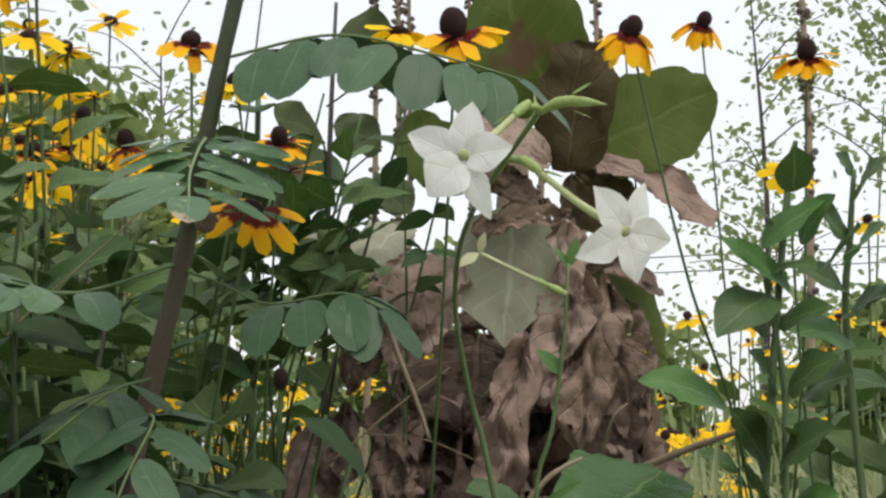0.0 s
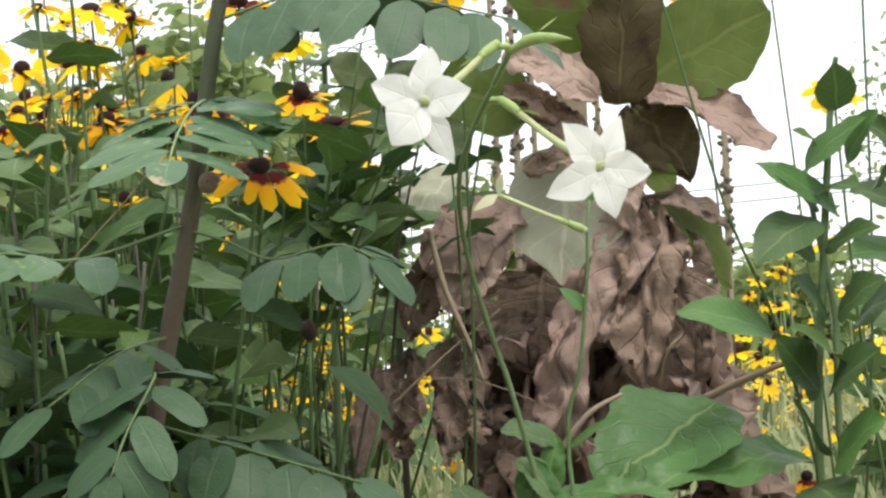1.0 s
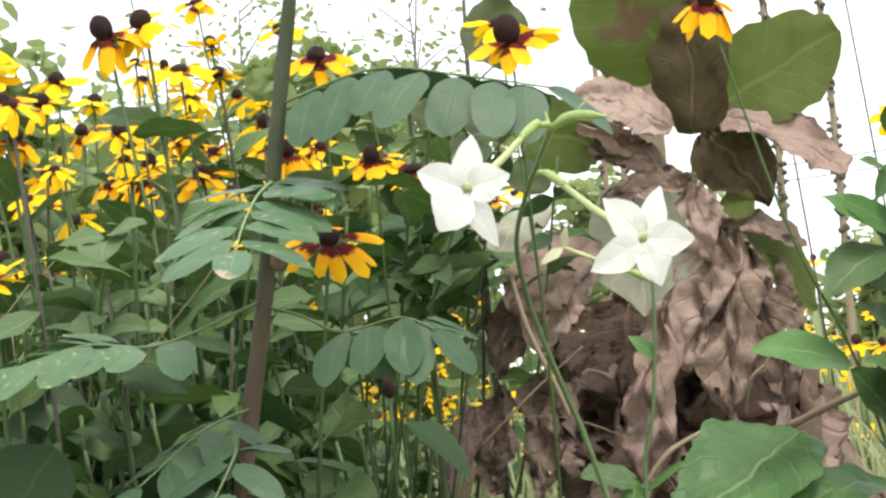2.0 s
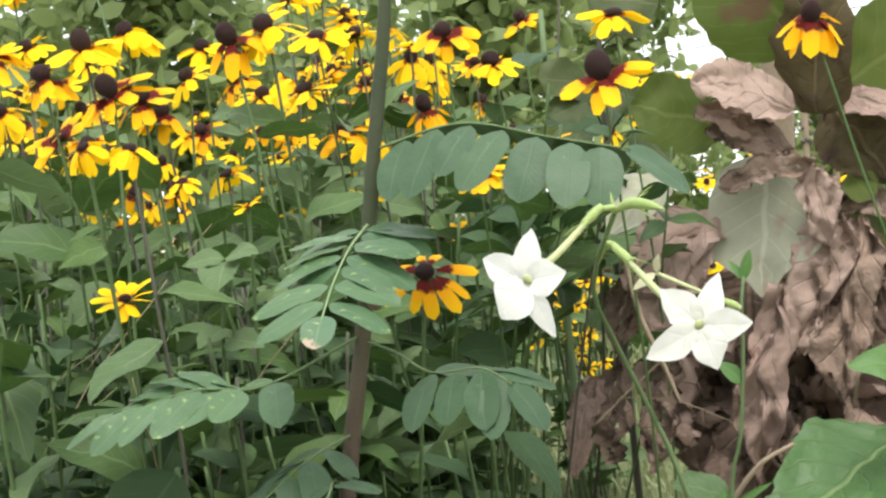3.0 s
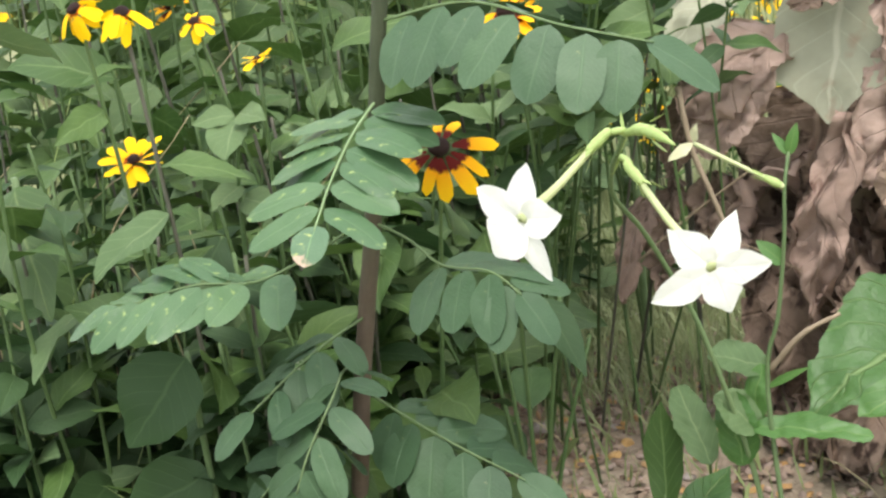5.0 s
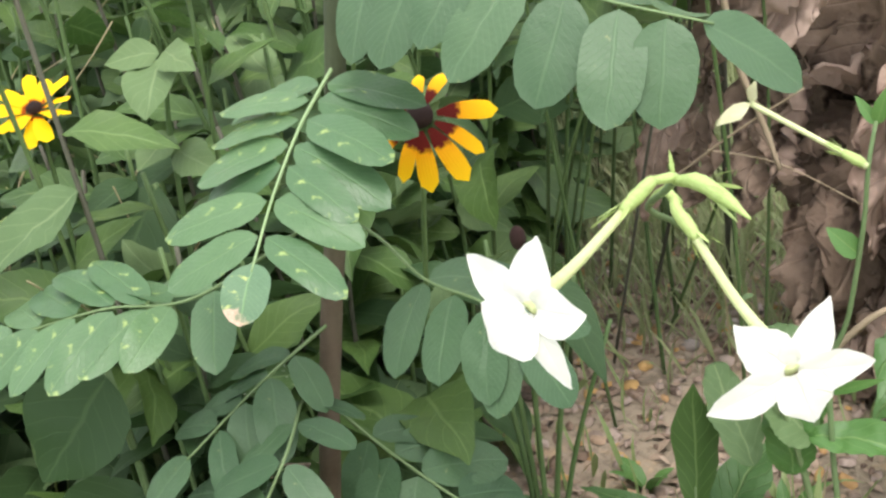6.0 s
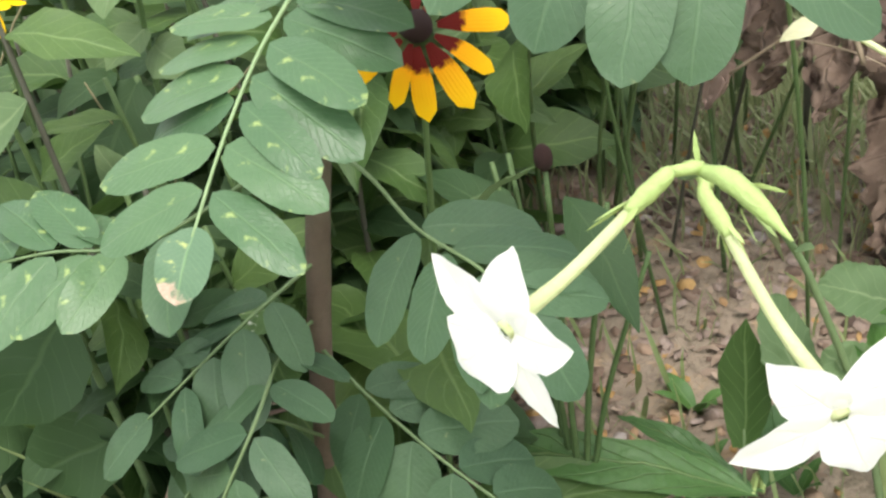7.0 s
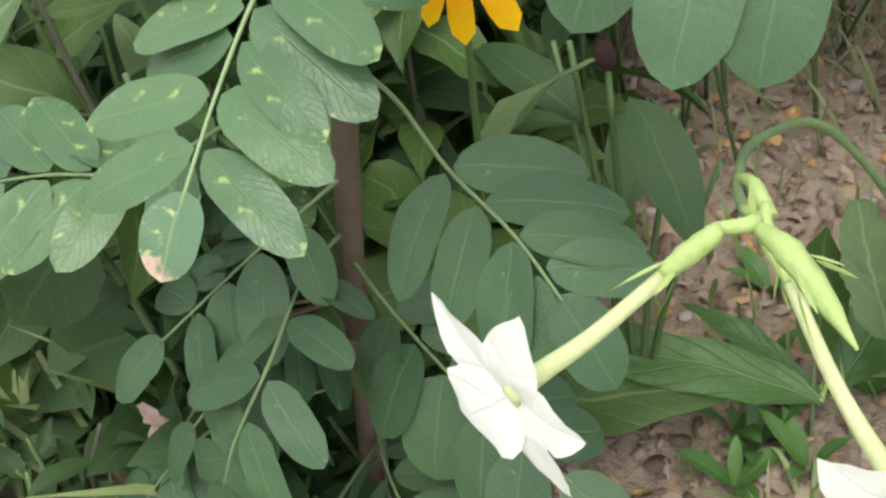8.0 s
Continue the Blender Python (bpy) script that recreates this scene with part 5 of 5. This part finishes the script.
for k, (b, t, w, mat) in enumerate([
    ((0.203, 1.060, 0.331), (0.159, 1.020, 0.364), 0.034, BROAD), ((0.198, 1.050, 0.325), (0.153, 1.010, 0.291), 0.044, WEED), ((0.163, 1.050, 0.244), (0.097, 1.010, 0.263), 0.042, BROAD),
    ((0.196, 1.060, 0.362), (0.239, 1.030, 0.390), 0.034, BROAD), ((0.222, 1.060, 0.403), (0.221, 1.040, 0.434), 0.030, WEED), ((0.203, 1.060, 0.254), (0.178, 1.030, 0.283), 0.034, WEED),
    ((0.208, 1.050, 0.254), (0.240, 1.020, 0.277), 0.040, WEED), ((0.191, 1.050, 0.199), (0.162, 1.020, 0.240), 0.045, WEED), ((0.198, 1.040, 0.202), (0.230, 1.000, 0.227), 0.045, WEED),
    ((0.187, 1.040, 0.160), (0.169, 0.990, 0.201), 0.040, WEED), ((0.197, 1.030, 0.152), (0.228, 0.990, 0.182), 0.050, BROAD), ((0.205, 1.060, 0.344), (0.228, 1.020, 0.341), 0.030, LEAF),
    ((0.205, 1.060, 0.303), (0.242, 1.030, 0.313), 0.032, LEAF), ((0.198, 1.060, 0.296), (0.174, 1.050, 0.313), 0.026, LEAF), ((0.209, 1.050, 0.221), (0.173, 1.000, 0.246), 0.035, LEAF),
    ((0.226, 1.080, 0.253), (0.255, 1.050, 0.266), 0.050, WEED), ((0.253, 1.100, 0.350), (0.270, 1.060, 0.375), 0.050, WEED), ((0.180, 1.030, 0.137), (0.198, 0.990, 0.125), 0.045, WEED),
    ((0.210, 1.070, 0.379), (0.188, 1.050, 0.390), 0.018, LEAF)]):
    g = Geo()
    blade(g, b, t, (0.0, -0.7, 0.7), w, "ovate", 0.08, 0.12, 0.10, 0.03, nu=12, nv=6, seed=k + 0.6)
    part("leaf", g, mat, right)

hedge = thing("broadleaf_weed", (0.292, 1.16, 0.0), "tall broad-leaved weed with dull green leaves", "weed")
g = Geo()
tube(g, [(0.292, 1.16, -0.01), (0.275, 1.150, 0.289), (0.280, 1.140, 0.379), (0.284, 1.130, 0.433)], [0.0035, 0.003, 0.002], 12, 6)
part("stem", g, STEM, hedge)
for k, (b, t, w, mat) in enumerate([
    ((0.216, 1.060, 0.327), (0.166, 1.030, 0.363), 0.036, BROAD), ((0.226, 1.070, 0.366), (0.249, 1.040, 0.397), 0.034, BROAD), ((0.280, 1.140, 0.375), (0.240, 1.120, 0.409), 0.034, WEED), ((0.283, 1.140, 0.407), (0.302, 1.100, 0.435), 0.045, WEED),
    ((0.279, 1.140, 0.361), (0.298, 1.100, 0.382), 0.05, BROAD), ((0.276, 1.140, 0.334), (0.230, 1.110, 0.349), 0.045, WEED), ((0.275, 1.140, 0.316), (0.300, 1.100, 0.329), 0.05, WEED), ((0.273, 1.140, 0.298), (0.224, 1.110, 0.301), 0.05, BROAD), ((0.283, 1.130, 0.428), (0.268, 1.120, 0.445), 0.024, WEED)]):
    g = Geo()
    blade(g, b, t, (0.0, -0.7, 0.7), w, "ovate", 0.08, 0.15, 0.12, 0.03, nu=12, nv=6, seed=k + 3.6, ragged=0.07)
    part("leaf", g, mat, hedge)

downy = thing("leafy_shoot", (-0.331, 0.845, 0.0), "shoot with one large pale downy lobed leaf", "shoot", "leafy shoots")
g = Geo()
tube(g, [downy.location - Vector((0, 0, 0.01)), (-0.321, 0.845, 0.298), (-0.306, 0.840, 0.378)], [0.002, 0.0017, 0.0012], 10, 6)
part("stem", g, STEM_GREEN, downy)
for k, (b, t, w) in enumerate([((-0.301, 0.835, 0.383), (-0.287, 0.798, 0.362), 0.036), ((-0.304, 0.835, 0.385), (-0.330, 0.820, 0.382), 0.020), ((-0.299, 0.835, 0.386), (-0.258, 0.810, 0.385), 0.020), ((-0.316, 0.845, 0.334), (-0.324, 0.820, 0.321), 0.024), ((-0.316, 0.845, 0.325), (-0.273, 0.830, 0.319), 0.024)]):
    g = Geo()
    blade(g, b, t, (0.1, -0.7, 0.7), w, "ovate", 0.06, 0.2, 0.12, 0.03, nu=10, nv=6, seed=k + 7, ragged=0.06)
    part("leaf", g, LEAF_PALE, downy, "pale downy leaf" if k < 3 else "")

shady = thing("broadleaf_weed", (-0.352, 0.885, 0.0), "upright weed with one long dark green leaf", "weed")
g = Geo()
tube(g, [(-0.352, 0.885, -0.01), (-0.356, 0.875, 0.15), (-0.359, 0.865, 0.292)], [0.0028, 0.002], 8, 6)
part("stem", g, STEM_GREEN, shady)
for k, (b, t, w) in enumerate([((-0.359, 0.865, 0.290), (-0.377, 0.822, 0.222), 0.052), ((-0.357, 0.870, 0.22), (-0.330, 0.850, 0.17), 0.04), ((-0.356, 0.873, 0.18), (-0.40, 0.850, 0.15), 0.04)]):
    g = Geo()
    blade(g, b, t, (0.3, -0.9, 0.3), w, "ovate", 0.05, 0.12, 0.10, 0.03, nu=12, nv=6, seed=k + 13, ragged=0.06)
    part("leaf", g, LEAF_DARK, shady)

second_weed = thing("broadleaf_weed", (-0.305, 0.765, 0.0), "low weed with one wide dark green leaf", "weed")
g = Geo()
tube(g, [(-0.305, 0.765, -0.01), (-0.30, 0.75, 0.15), (-0.285, 0.73, 0.252)], [0.003, 0.002], 8, 6)
part("stem", g, STEM, second_weed)
for k, (b, t, w) in enumerate([((-0.285, 0.73, 0.25), (-0.318, 0.70, 0.195), 0.058), ((-0.30, 0.75, 0.16), (-0.36, 0.72, 0.13), 0.05), ((-0.30, 0.75, 0.12), (-0.25, 0.71, 0.11), 0.045)]):
    g = Geo()
    blade(g, b, t, (0.3, -1, 0.15), w, "ovate", 0.05, 0.12, 0.10, 0.03, nu=12, nv=6, seed=k, ragged=0.1)
    part("leaf", g, LEAF_DARK, second_weed)


g = Geo()
b, t = np.array((-0.237, 0.815, 0.210)), np.array((-0.256, 0.781, 0.216))
toothed = thing("toothed_weed", (b[0], b[1] + 0.02, 0.0), "small weed with a toothed white-spotted leaf", "weed")
blade(g, b, t, (0.1, -0.6, 0.8), 0.032, "ovate", 0.06, 0.15, 0.06, 0.01, nu=14, nv=6, seed=3, ragged=0.12)
part("leaf", g, SPOTTED, toothed)
g = Geo()
tube(g, [(b[0], b[1] + 0.02, -0.01), (b[0] + 0.005, b[1] + 0.015, b[2] * 0.6), b], [0.0018, 0.0014, 0.0009], 8, 6)
part("stem", g, STEM_GREEN, toothed)
for k, (p, q) in enumerate([((-0.303, 0.728, 0.120), (-0.269, 0.726, 0.124)), ((-0.262, 0.740, 0.131), (-0.264, 0.738, 0.145)), ((-0.294, 0.722, 0.108), (-0.278, 0.732, 0.121))]):
    g = Geo()
    blade(g, p, q, (0.2, -0.5, 0.8), 0.009, "lance", 0.15, 0.3, 0.2, 0.1, nu=10, nv=4, seed=k + 4, ragged=0.3)
    tube(g, [np.array(q), (np.array(q) + b) / 2 + [0, 0, -0.01], b * 0.7 + np.array((b[0], b[1] + 0.02, 0.0)) * 0.3], [0.0007, 0.0009], 6, 5)
    part("withered_leaf", g, DRY_PINK, toothed, "curled pale dead leaf")

rng = random.Random(63)
for e in ((-0.316, 0.709, 0.054), (-0.321, 0.723, 0.055), (-0.319, 0.695, 0.059)):
    e = np.array(e)
    seedy = thing("seeding_grass", (e[0] - 0.01, e[1] + 0.03, 0.0), "thin grass stalk with pale seed spikelets", "grass", "seeding grass")
    g = Geo()
    line = tube(g, [(e[0] - 0.01, e[1] + 0.03, -0.005), (e + np.array((e[0] - 0.02, e[1] + 0.03, 0))) / 2, e], [0.0007, 0.0005], 12, 5)
    part("stalk", g, GRASS, seedy)
    g = Geo()
    for i in range(26):
        p = line[rng.randrange(7, 13)] + np.array([rng.uniform(-0.005, 0.005) for _ in range(3)])
        ball(g, p, (rng.uniform(-0.6, 0.6), rng.uniform(-0.6, 0.6), 1), 0.0008, 0.004, 3, 5)
    part("seed_head", g, GRASS_DRY, seedy, "pale straw spikelets")


def tuft(base, count, length, width, seed):
    """A tuft of arching grass blades."""
    rng = random.Random(seed)
    ob = thing("grass_tuft", base, "tuft of bright green arching grass blades", "grass", "grass tufts")
    for i in range(count):
        a, h = rng.random() * 6.28, length * rng.uniform(0.6, 1.2)
        q = Geo()
        b = np.array(base) + [0.01 * math.cos(a), 0.01 * math.sin(a), -0.005]
        out = h * rng.uniform(0.4, 0.9)
        blade(q, b, b + [out * math.cos(a), out * math.sin(a), h * rng.uniform(0.2, 0.7)], (0, 0, 1), width * rng.uniform(0.7, 1.3), "strap", rng.uniform(0.18, 0.34), 0.25, nu=9, nv=2, seed=i)
        part("blade", q, GRASS, ob)


for k, p in enumerate([(-0.628, 0.884, 0.020), (-0.545, 0.936, 0.020), (-0.405, 0.690, 0.010), (-0.047, 0.864, 0.010), (-0.026, 0.918, 0.010), (-0.048, 1.066, 0.010), (-0.669, 0.865, 0.020), (-0.041, 0.916, 0.010)]):
    tuft((p[0], p[1], 0.0), 12 if k < 3 else 5, 0.15 if k in (0, 1, 6) else 0.11 if k == 2 else 0.06, 0.008 if k < 2 else 0.006 if k == 2 else 0.003, k)

rng = random.Random(71)
for k in range(34):
    x, y = rng.uniform(-0.85, -0.38), rng.uniform(0.78, 1.15)
    a, h = rng.uniform(0, 6.28), rng.uniform(0.22, 0.42)
    out = h * rng.uniform(0.2, 0.7)
    g = Geo()
    tube(g, [(x, y, -0.005), (x + 0.3 * out * math.cos(a), y + 0.3 * out * math.sin(a), 0.62 * h), (x + out * math.cos(a), y + out * math.sin(a), h * rng.uniform(0.8, 1.0))], [0.0010, 0.0008, 0.0005], 12, 5)
    solo("grass_stalk", g, rng.choice((GRASS_DRY, GRASS_DRY, STEM_PALE)), "thin arching pale grass stalk among the shoots", "grass", "grass stalks")

# ---- dry seed spikes against the sky ----
def spike(base, top, r, seed):
    rng = random.Random(seed)
    ob = thing("mullein_spike", base, "tall grey-brown dry mullein spike with seed pods", "plant", "dry spikes")
    q = Geo()
    b, t = np.array(base, float), np.array(top, float)
    line = tube(q, [b - [0, 0, 0.02], (b + t) / 2 + [0.02, 0, 0], t], [r * 0.5, r * 0.42, r * 0.25], 14, 6)
    part("stem", q, STEM_DRY, ob)
    q = Geo()
    for i in range(150):
        s = 0.3 + 0.7 * rng.random()
        p = np.array([np.interp(s, np.linspace(0, 1, 15), line[:, c]) for c in range(3)])
        a = rng.random() * 6.28
        d = np.array((math.cos(a), math.sin(a), 0.5))
        ball(q, p + d * r * 0.2, d, r * rng.uniform(0.25, 0.5), r * rng.uniform(0.5, 1.0), 3, 5)
    part("seed_spike", q, PODS, ob, "rough dark crowded seed pods")["kind"] = "stuff"


for k, (b, h) in enumerate([((0.58, 3.0, 0), 1.55), ((-0.42, 3.4, 0), 1.7), ((-0.36, 3.7, 0), 1.75), ((-0.2, 3.9, 0), 1.8), ((0.72, 2.5, 0), 0.95), ((-0.33, 3.1, 0), 1.5), ((0.0, 3.6, 0), 1.8), ((0.14, 3.3, 0), 1.6)]):
    spike(b, (b[0] + 0.05, b[1], h), 0.020, k)

# ---- bare stems standing about ----
rng = random.Random(31)
for k in range(18):
    y = rng.uniform(1.1, 2.6)
    x = rng.uniform(-0.62, 0.40) * y
    if -0.40 < x < 0.14 and y < 1.6:
        continue
    g = Geo()
    h = rng.uniform(0.55, 0.95)
    tube(g, [(x, y, -0.01), (x + rng.uniform(-0.02, 0.02), y, h / 2), (x + rng.uniform(-0.05, 0.05), y + rng.uniform(-0.05, 0.05), h)], [0.0022, 0.0018, 0.0013], 8, 5)
    solo("bare_stem", g, STEM if rng.random() < 0.5 else STEM_DARK, "bare upright daisy stem without its flower", "stem", "bare stems")

# ---- grass, litter ----
def grass_stuff(name, count, mat, x0, x1, y0, y1, height, width, seed, label, soft=False):
    r = np.random.RandomState(seed)
    q = Geo()
    a, h = r.rand(count) * 6.28, height * r.uniform(0.5, 1.3, count)
    xx, yy = r.uniform(x0, x1, count), r.uniform(y0, y1, count)
    if soft:
        xx, yy = (xx + r.uniform(x0, x1, count)) / 2, (yy + r.uniform(y0, y1, count)) / 2
    p = np.stack([xx, yy, np.array([lie(u, v) - 0.004 for u, v in zip(xx, yy)])], 1)
    lean = 1.0 * h * r.rand(count)
    d = np.stack([lean * np.cos(a), lean * np.sin(a), h], 1)
    chips(q, p, d, np.stack([np.cos(a + 2.5), np.sin(a + 2.5), np.full(count, 0.4)], 1), h, width * r.uniform(0.6, 1.4, count), 0.06)
    return solo(name, q, mat, label, "grass", kind="stuff")


grass_stuff("grass", 15000, GRASS_LIGHT, -1.10, 0.50, 1.18, 2.30, 0.060, 0.0030, 1, "thin green grass blades behind the bare soil", soft=True)
grass_stuff("grass", 420, GRASS, -0.34, 0.20, 0.86, 1.36, 0.045, 0.0024, 7, "few thin green grass blades on the bare soil")
grass_stuff("grass", 5200, GRASS_LIGHT, -2.6, 1.6, 1.8, 5.0, 0.22, 0.005, 2, "rough green meadow grass behind the flower bed")
grass_stuff("grass", 200, GRASS, -0.7, -0.25, 0.72, 0.95, 0.15, 0.005, 3, "green grass blades among the shoots")
grass_stuff("dry_grass", 400, GRASS_DRY, -0.5, 0.4, 0.9, 2.4, 0.07, 0.0018, 4, "thin straw-coloured grass stalks")
grass_stuff("grass", 5200, GRASS, -12, 8, 5, 16, 0.45, 0.03, 5, "tall green meadow grass in the distance")
grass_stuff("grass", 9000, GRASS, -5.0, 4.5, -2.0, 5.5, 0.07, 0.006, 6, "short green meadow turf round the flower bed")
rng = random.Random(9)
g = Geo()
for i in range(2600):
    x, y = rng.uniform(-0.4, 0.3), rng.uniform(0.78, 1.7)
    s = rng.uniform(0.004, 0.014)
    a = rng.random() * 6.28
    zz = lie(x, y)
    blade(g, (x, y, zz + 0.001), (x + s * math.cos(a), y + s * math.sin(a), zz + 0.002 + 0.006 * rng.random()), (0, 0, 1), s * 0.6, "ovate", rng.uniform(-0.1, 0.3), crumple=0.1, nu=3, nv=2, seed=i * 0.3)
solo("leaf_litter", g, LITTER, "dry brown bits of leaf and chaff on the soil", "litter", kind="stuff")
g = Geo()
for i in range(2400):
    x, y = rng.uniform(-0.48, 0.25), rng.uniform(0.84, 1.50)
    s, a, zz = rng.uniform(0.004, 0.015), rng.random() * 6.28, lie(x, y)
    d = np.array((math.cos(a), math.sin(a), rng.uniform(-0.25, 0.45)))
    slab(g, np.array((x, y, zz + 0.0015)), d, (rng.uniform(-0.5, 0.5), rng.uniform(-0.5, 0.5), 1), s, s * rng.uniform(0.3, 0.8), rng.uniform(0.0012, 0.004))
solo("bark_mulch", g, MULCH, "ochre, pink and grey bark chips strewn over dark soil", "mulch", kind="stuff")
g = Geo()
for i in range(160):
    x, y = rng.uniform(-0.45, 0.3), rng.uniform(0.75, 1.9)
    s = rng.uniform(0.004, 0.012) * (1.3 if i < 12 else 0.8)
    ball(g, (x, y, lie(x, y) - 0.3 * s), (rng.uniform(-0.3, 0.3), rng.uniform(-0.3, 0.3), 1), s, s * 1.1, 4, 7, 1, 0.15)
solo("pebbles", g, STONE, "pale pinkish pebbles and soil clods", "pebble", kind="stuff")

# ---- far flowers, bushes, trees, cable ----
rng = random.Random(15)
g = Geo()
gc, gs = Geo(), Geo()
for i in range(700):
    low = i >= 420
    y = rng.uniform(2.6, 6.5) if low else rng.uniform(3.4, 9.0)
    x = rng.uniform(-0.36, 0.16) * y if low else rng.uniform(-0.75, 0.42) * y
    h = rng.uniform(0.06, 0.26) if low else rng.uniform(0.28, 0.62) * (0.8 + 0.03 * y)
    c = np.array((x, y, h))
    r = rng.uniform(0.028, 0.042)
    f = unit((rng.uniform(-0.5, 0.5), rng.uniform(-0.9, 0.1), 1))
    s = unit(np.cross(f, (1, 0.2, 0)))
    t = np.cross(f, s)
    for k in range(8):
        a = k * 0.785
        d = math.cos(a) * s + math.sin(a) * t
        chips(g, (c + d * r * 0.2)[None], (d * r - f * r * rng.uniform(0.0, 0.6))[None], f[None], np.array([r]), np.array([r * 0.55]))
    ball(gc, c - f * 0.003, f, r * 0.3, r * 0.6, 4, 6)
    tube(gs, [(x, y, 0), c], [0.004, 0.003], 2, 4)
far = thing("far_daisies", (0, 3.4, 0), "distant yellow daisies with dark cones standing in the meadow", "flower", kind="stuff")
part("petals", g, RAY_PLAIN, far)
part("cones", gc, CONE, far)
part("stems", gs, STEM, far)


def tree(name, base, height, spread, leaves, leaf, seed, low, label):
    """A tapered trunk with limbs, and a crown of single leaves set along the twigs."""
    rng = random.Random(seed)
    ob = thing(name, base, label, name.split("_")[-1], "far woody plants")
    q, lf = Geo(), Geo()
    b = np.array(base, float)
    top = b + [rng.uniform(-0.1, 0.1) * height, 0, height]
    line = tube(q, [b - [0, 0, 0.05], (b + top) / 2 + [rng.uniform(-0.05, 0.05) * height, 0, 0], top], [0.009 * height, 0.006 * height, 0.0015 * height], 12, 7)
    twigs = []
    for i in range(26):
        s = low + (1 - low) * rng.random()
        p = np.array([np.interp(s, np.linspace(0, 1, 13), line[:, c]) for c in range(3)])
        a = rng.random() * 6.28
        d = np.array((math.cos(a), math.sin(a), rng.uniform(0.1, 0.9)))
        e = p + d * spread * rng.uniform(0.5, 1.0) * (1.15 - s * 0.6)
        tw = tube(q, [p, (p + e) / 2 + [0, 0, 0.08 * spread], e], [0.0022 * height, 0.0008 * height], 6, 5)
        twigs.append(tw)
    r = np.random.RandomState(seed)
    pts = np.array([tw[1:] for tw in twigs]).reshape(-1, 3)
    p = pts[r.randint(0, len(pts), leaves)] + r.normal(0, spread * 0.13, (leaves, 3))
    p[:, 2] = np.maximum(p[:, 2], 0.02)
    ll = leaf * r.uniform(0.6, 1.3, leaves)
    chips(lf, p, r.normal(0, 1, (leaves, 3)) * [1, 1, 0.7] - [0, 0, 0.2], r.normal(0, 1, (leaves, 3)) + [0, 0, 1.2], ll, ll * 0.55, 0.06)
    part("trunk", q, TREE_BARK, ob)
    part("crown", lf, TREE_LEAF, ob)


THIN = "thin tree with sparse small dark leaves against the sky"
for k, (x, y, h, s, n, l) in enumerate([(2.6, 9.0, 4.0, 1.1, 1500, 0.07), (3.6, 10.5, 4.8, 1.4, 1800, 0.08), (1.9, 12.0, 4.2, 1.2, 1500, 0.08), (-2.7, 9.0, 3.0, 1.2, 500, 0.07), (-5.0, 12.0, 4.2, 1.6, 600, 0.09)]):
    tree("thin_tree", (x, y, 0), h, s, n, l, k + 3, 0.12, THIN)
BUSH = "leafy green bush closing the meadow behind the flowers"
for k, (x, y, h, s) in enumerate([(-2.4, 4.6, 1.2, 0.6), (-3.4, 4.0, 1.1, 0.6), (-1.5, 5.6, 1.3, 0.7), (-0.7, 6.4, 1.0, 0.6), (-4.4, 5.2, 1.4, 0.8), (-5.4, 4.2, 1.3, 0.8), (-3.2, 6.5, 1.7, 0.9), (-2.9, 5.3, 1.2, 0.7), (-4.0, 3.4, 1.0, 0.5), (-2.0, 3.3, 1.15, 0.55), (-2.7, 3.4, 1.2, 0.55), (-1.3, 3.9, 1.1, 0.5), (1.4, 6.0, 0.7, 0.5), (0.4, 7.0, 0.7, 0.6), (2.6, 6.6, 0.9, 0.6)]):
    tree("green_bush", (x, y, 0), h, s, 3000, 0.080, k + 40, 0.05, BUSH)
for k, z in enumerate((5.6, 6.1)):
    g = Geo()
    tube(g, [(-40, 46, z + 0.8), (0, 44, z), (40, 42, z + 0.9)], [0.02, 0.02], 20, 5)
    solo("cable", g, WIRE, "dark overhead cable strung across the pale sky", "cable", "cables")
for x, y, z in ((-40, 46, 7.1), (40, 42, 7.2)):
    g = Geo()
    tube(g, [(x, y, -0.1), (x, y, 4), (x, y, z)], [0.13, 0.11, 0.09], 6, 8)
    solo("utility_pole", g, TREE_BARK, "grey wooden pole carrying the overhead cables", "pole", "poles")
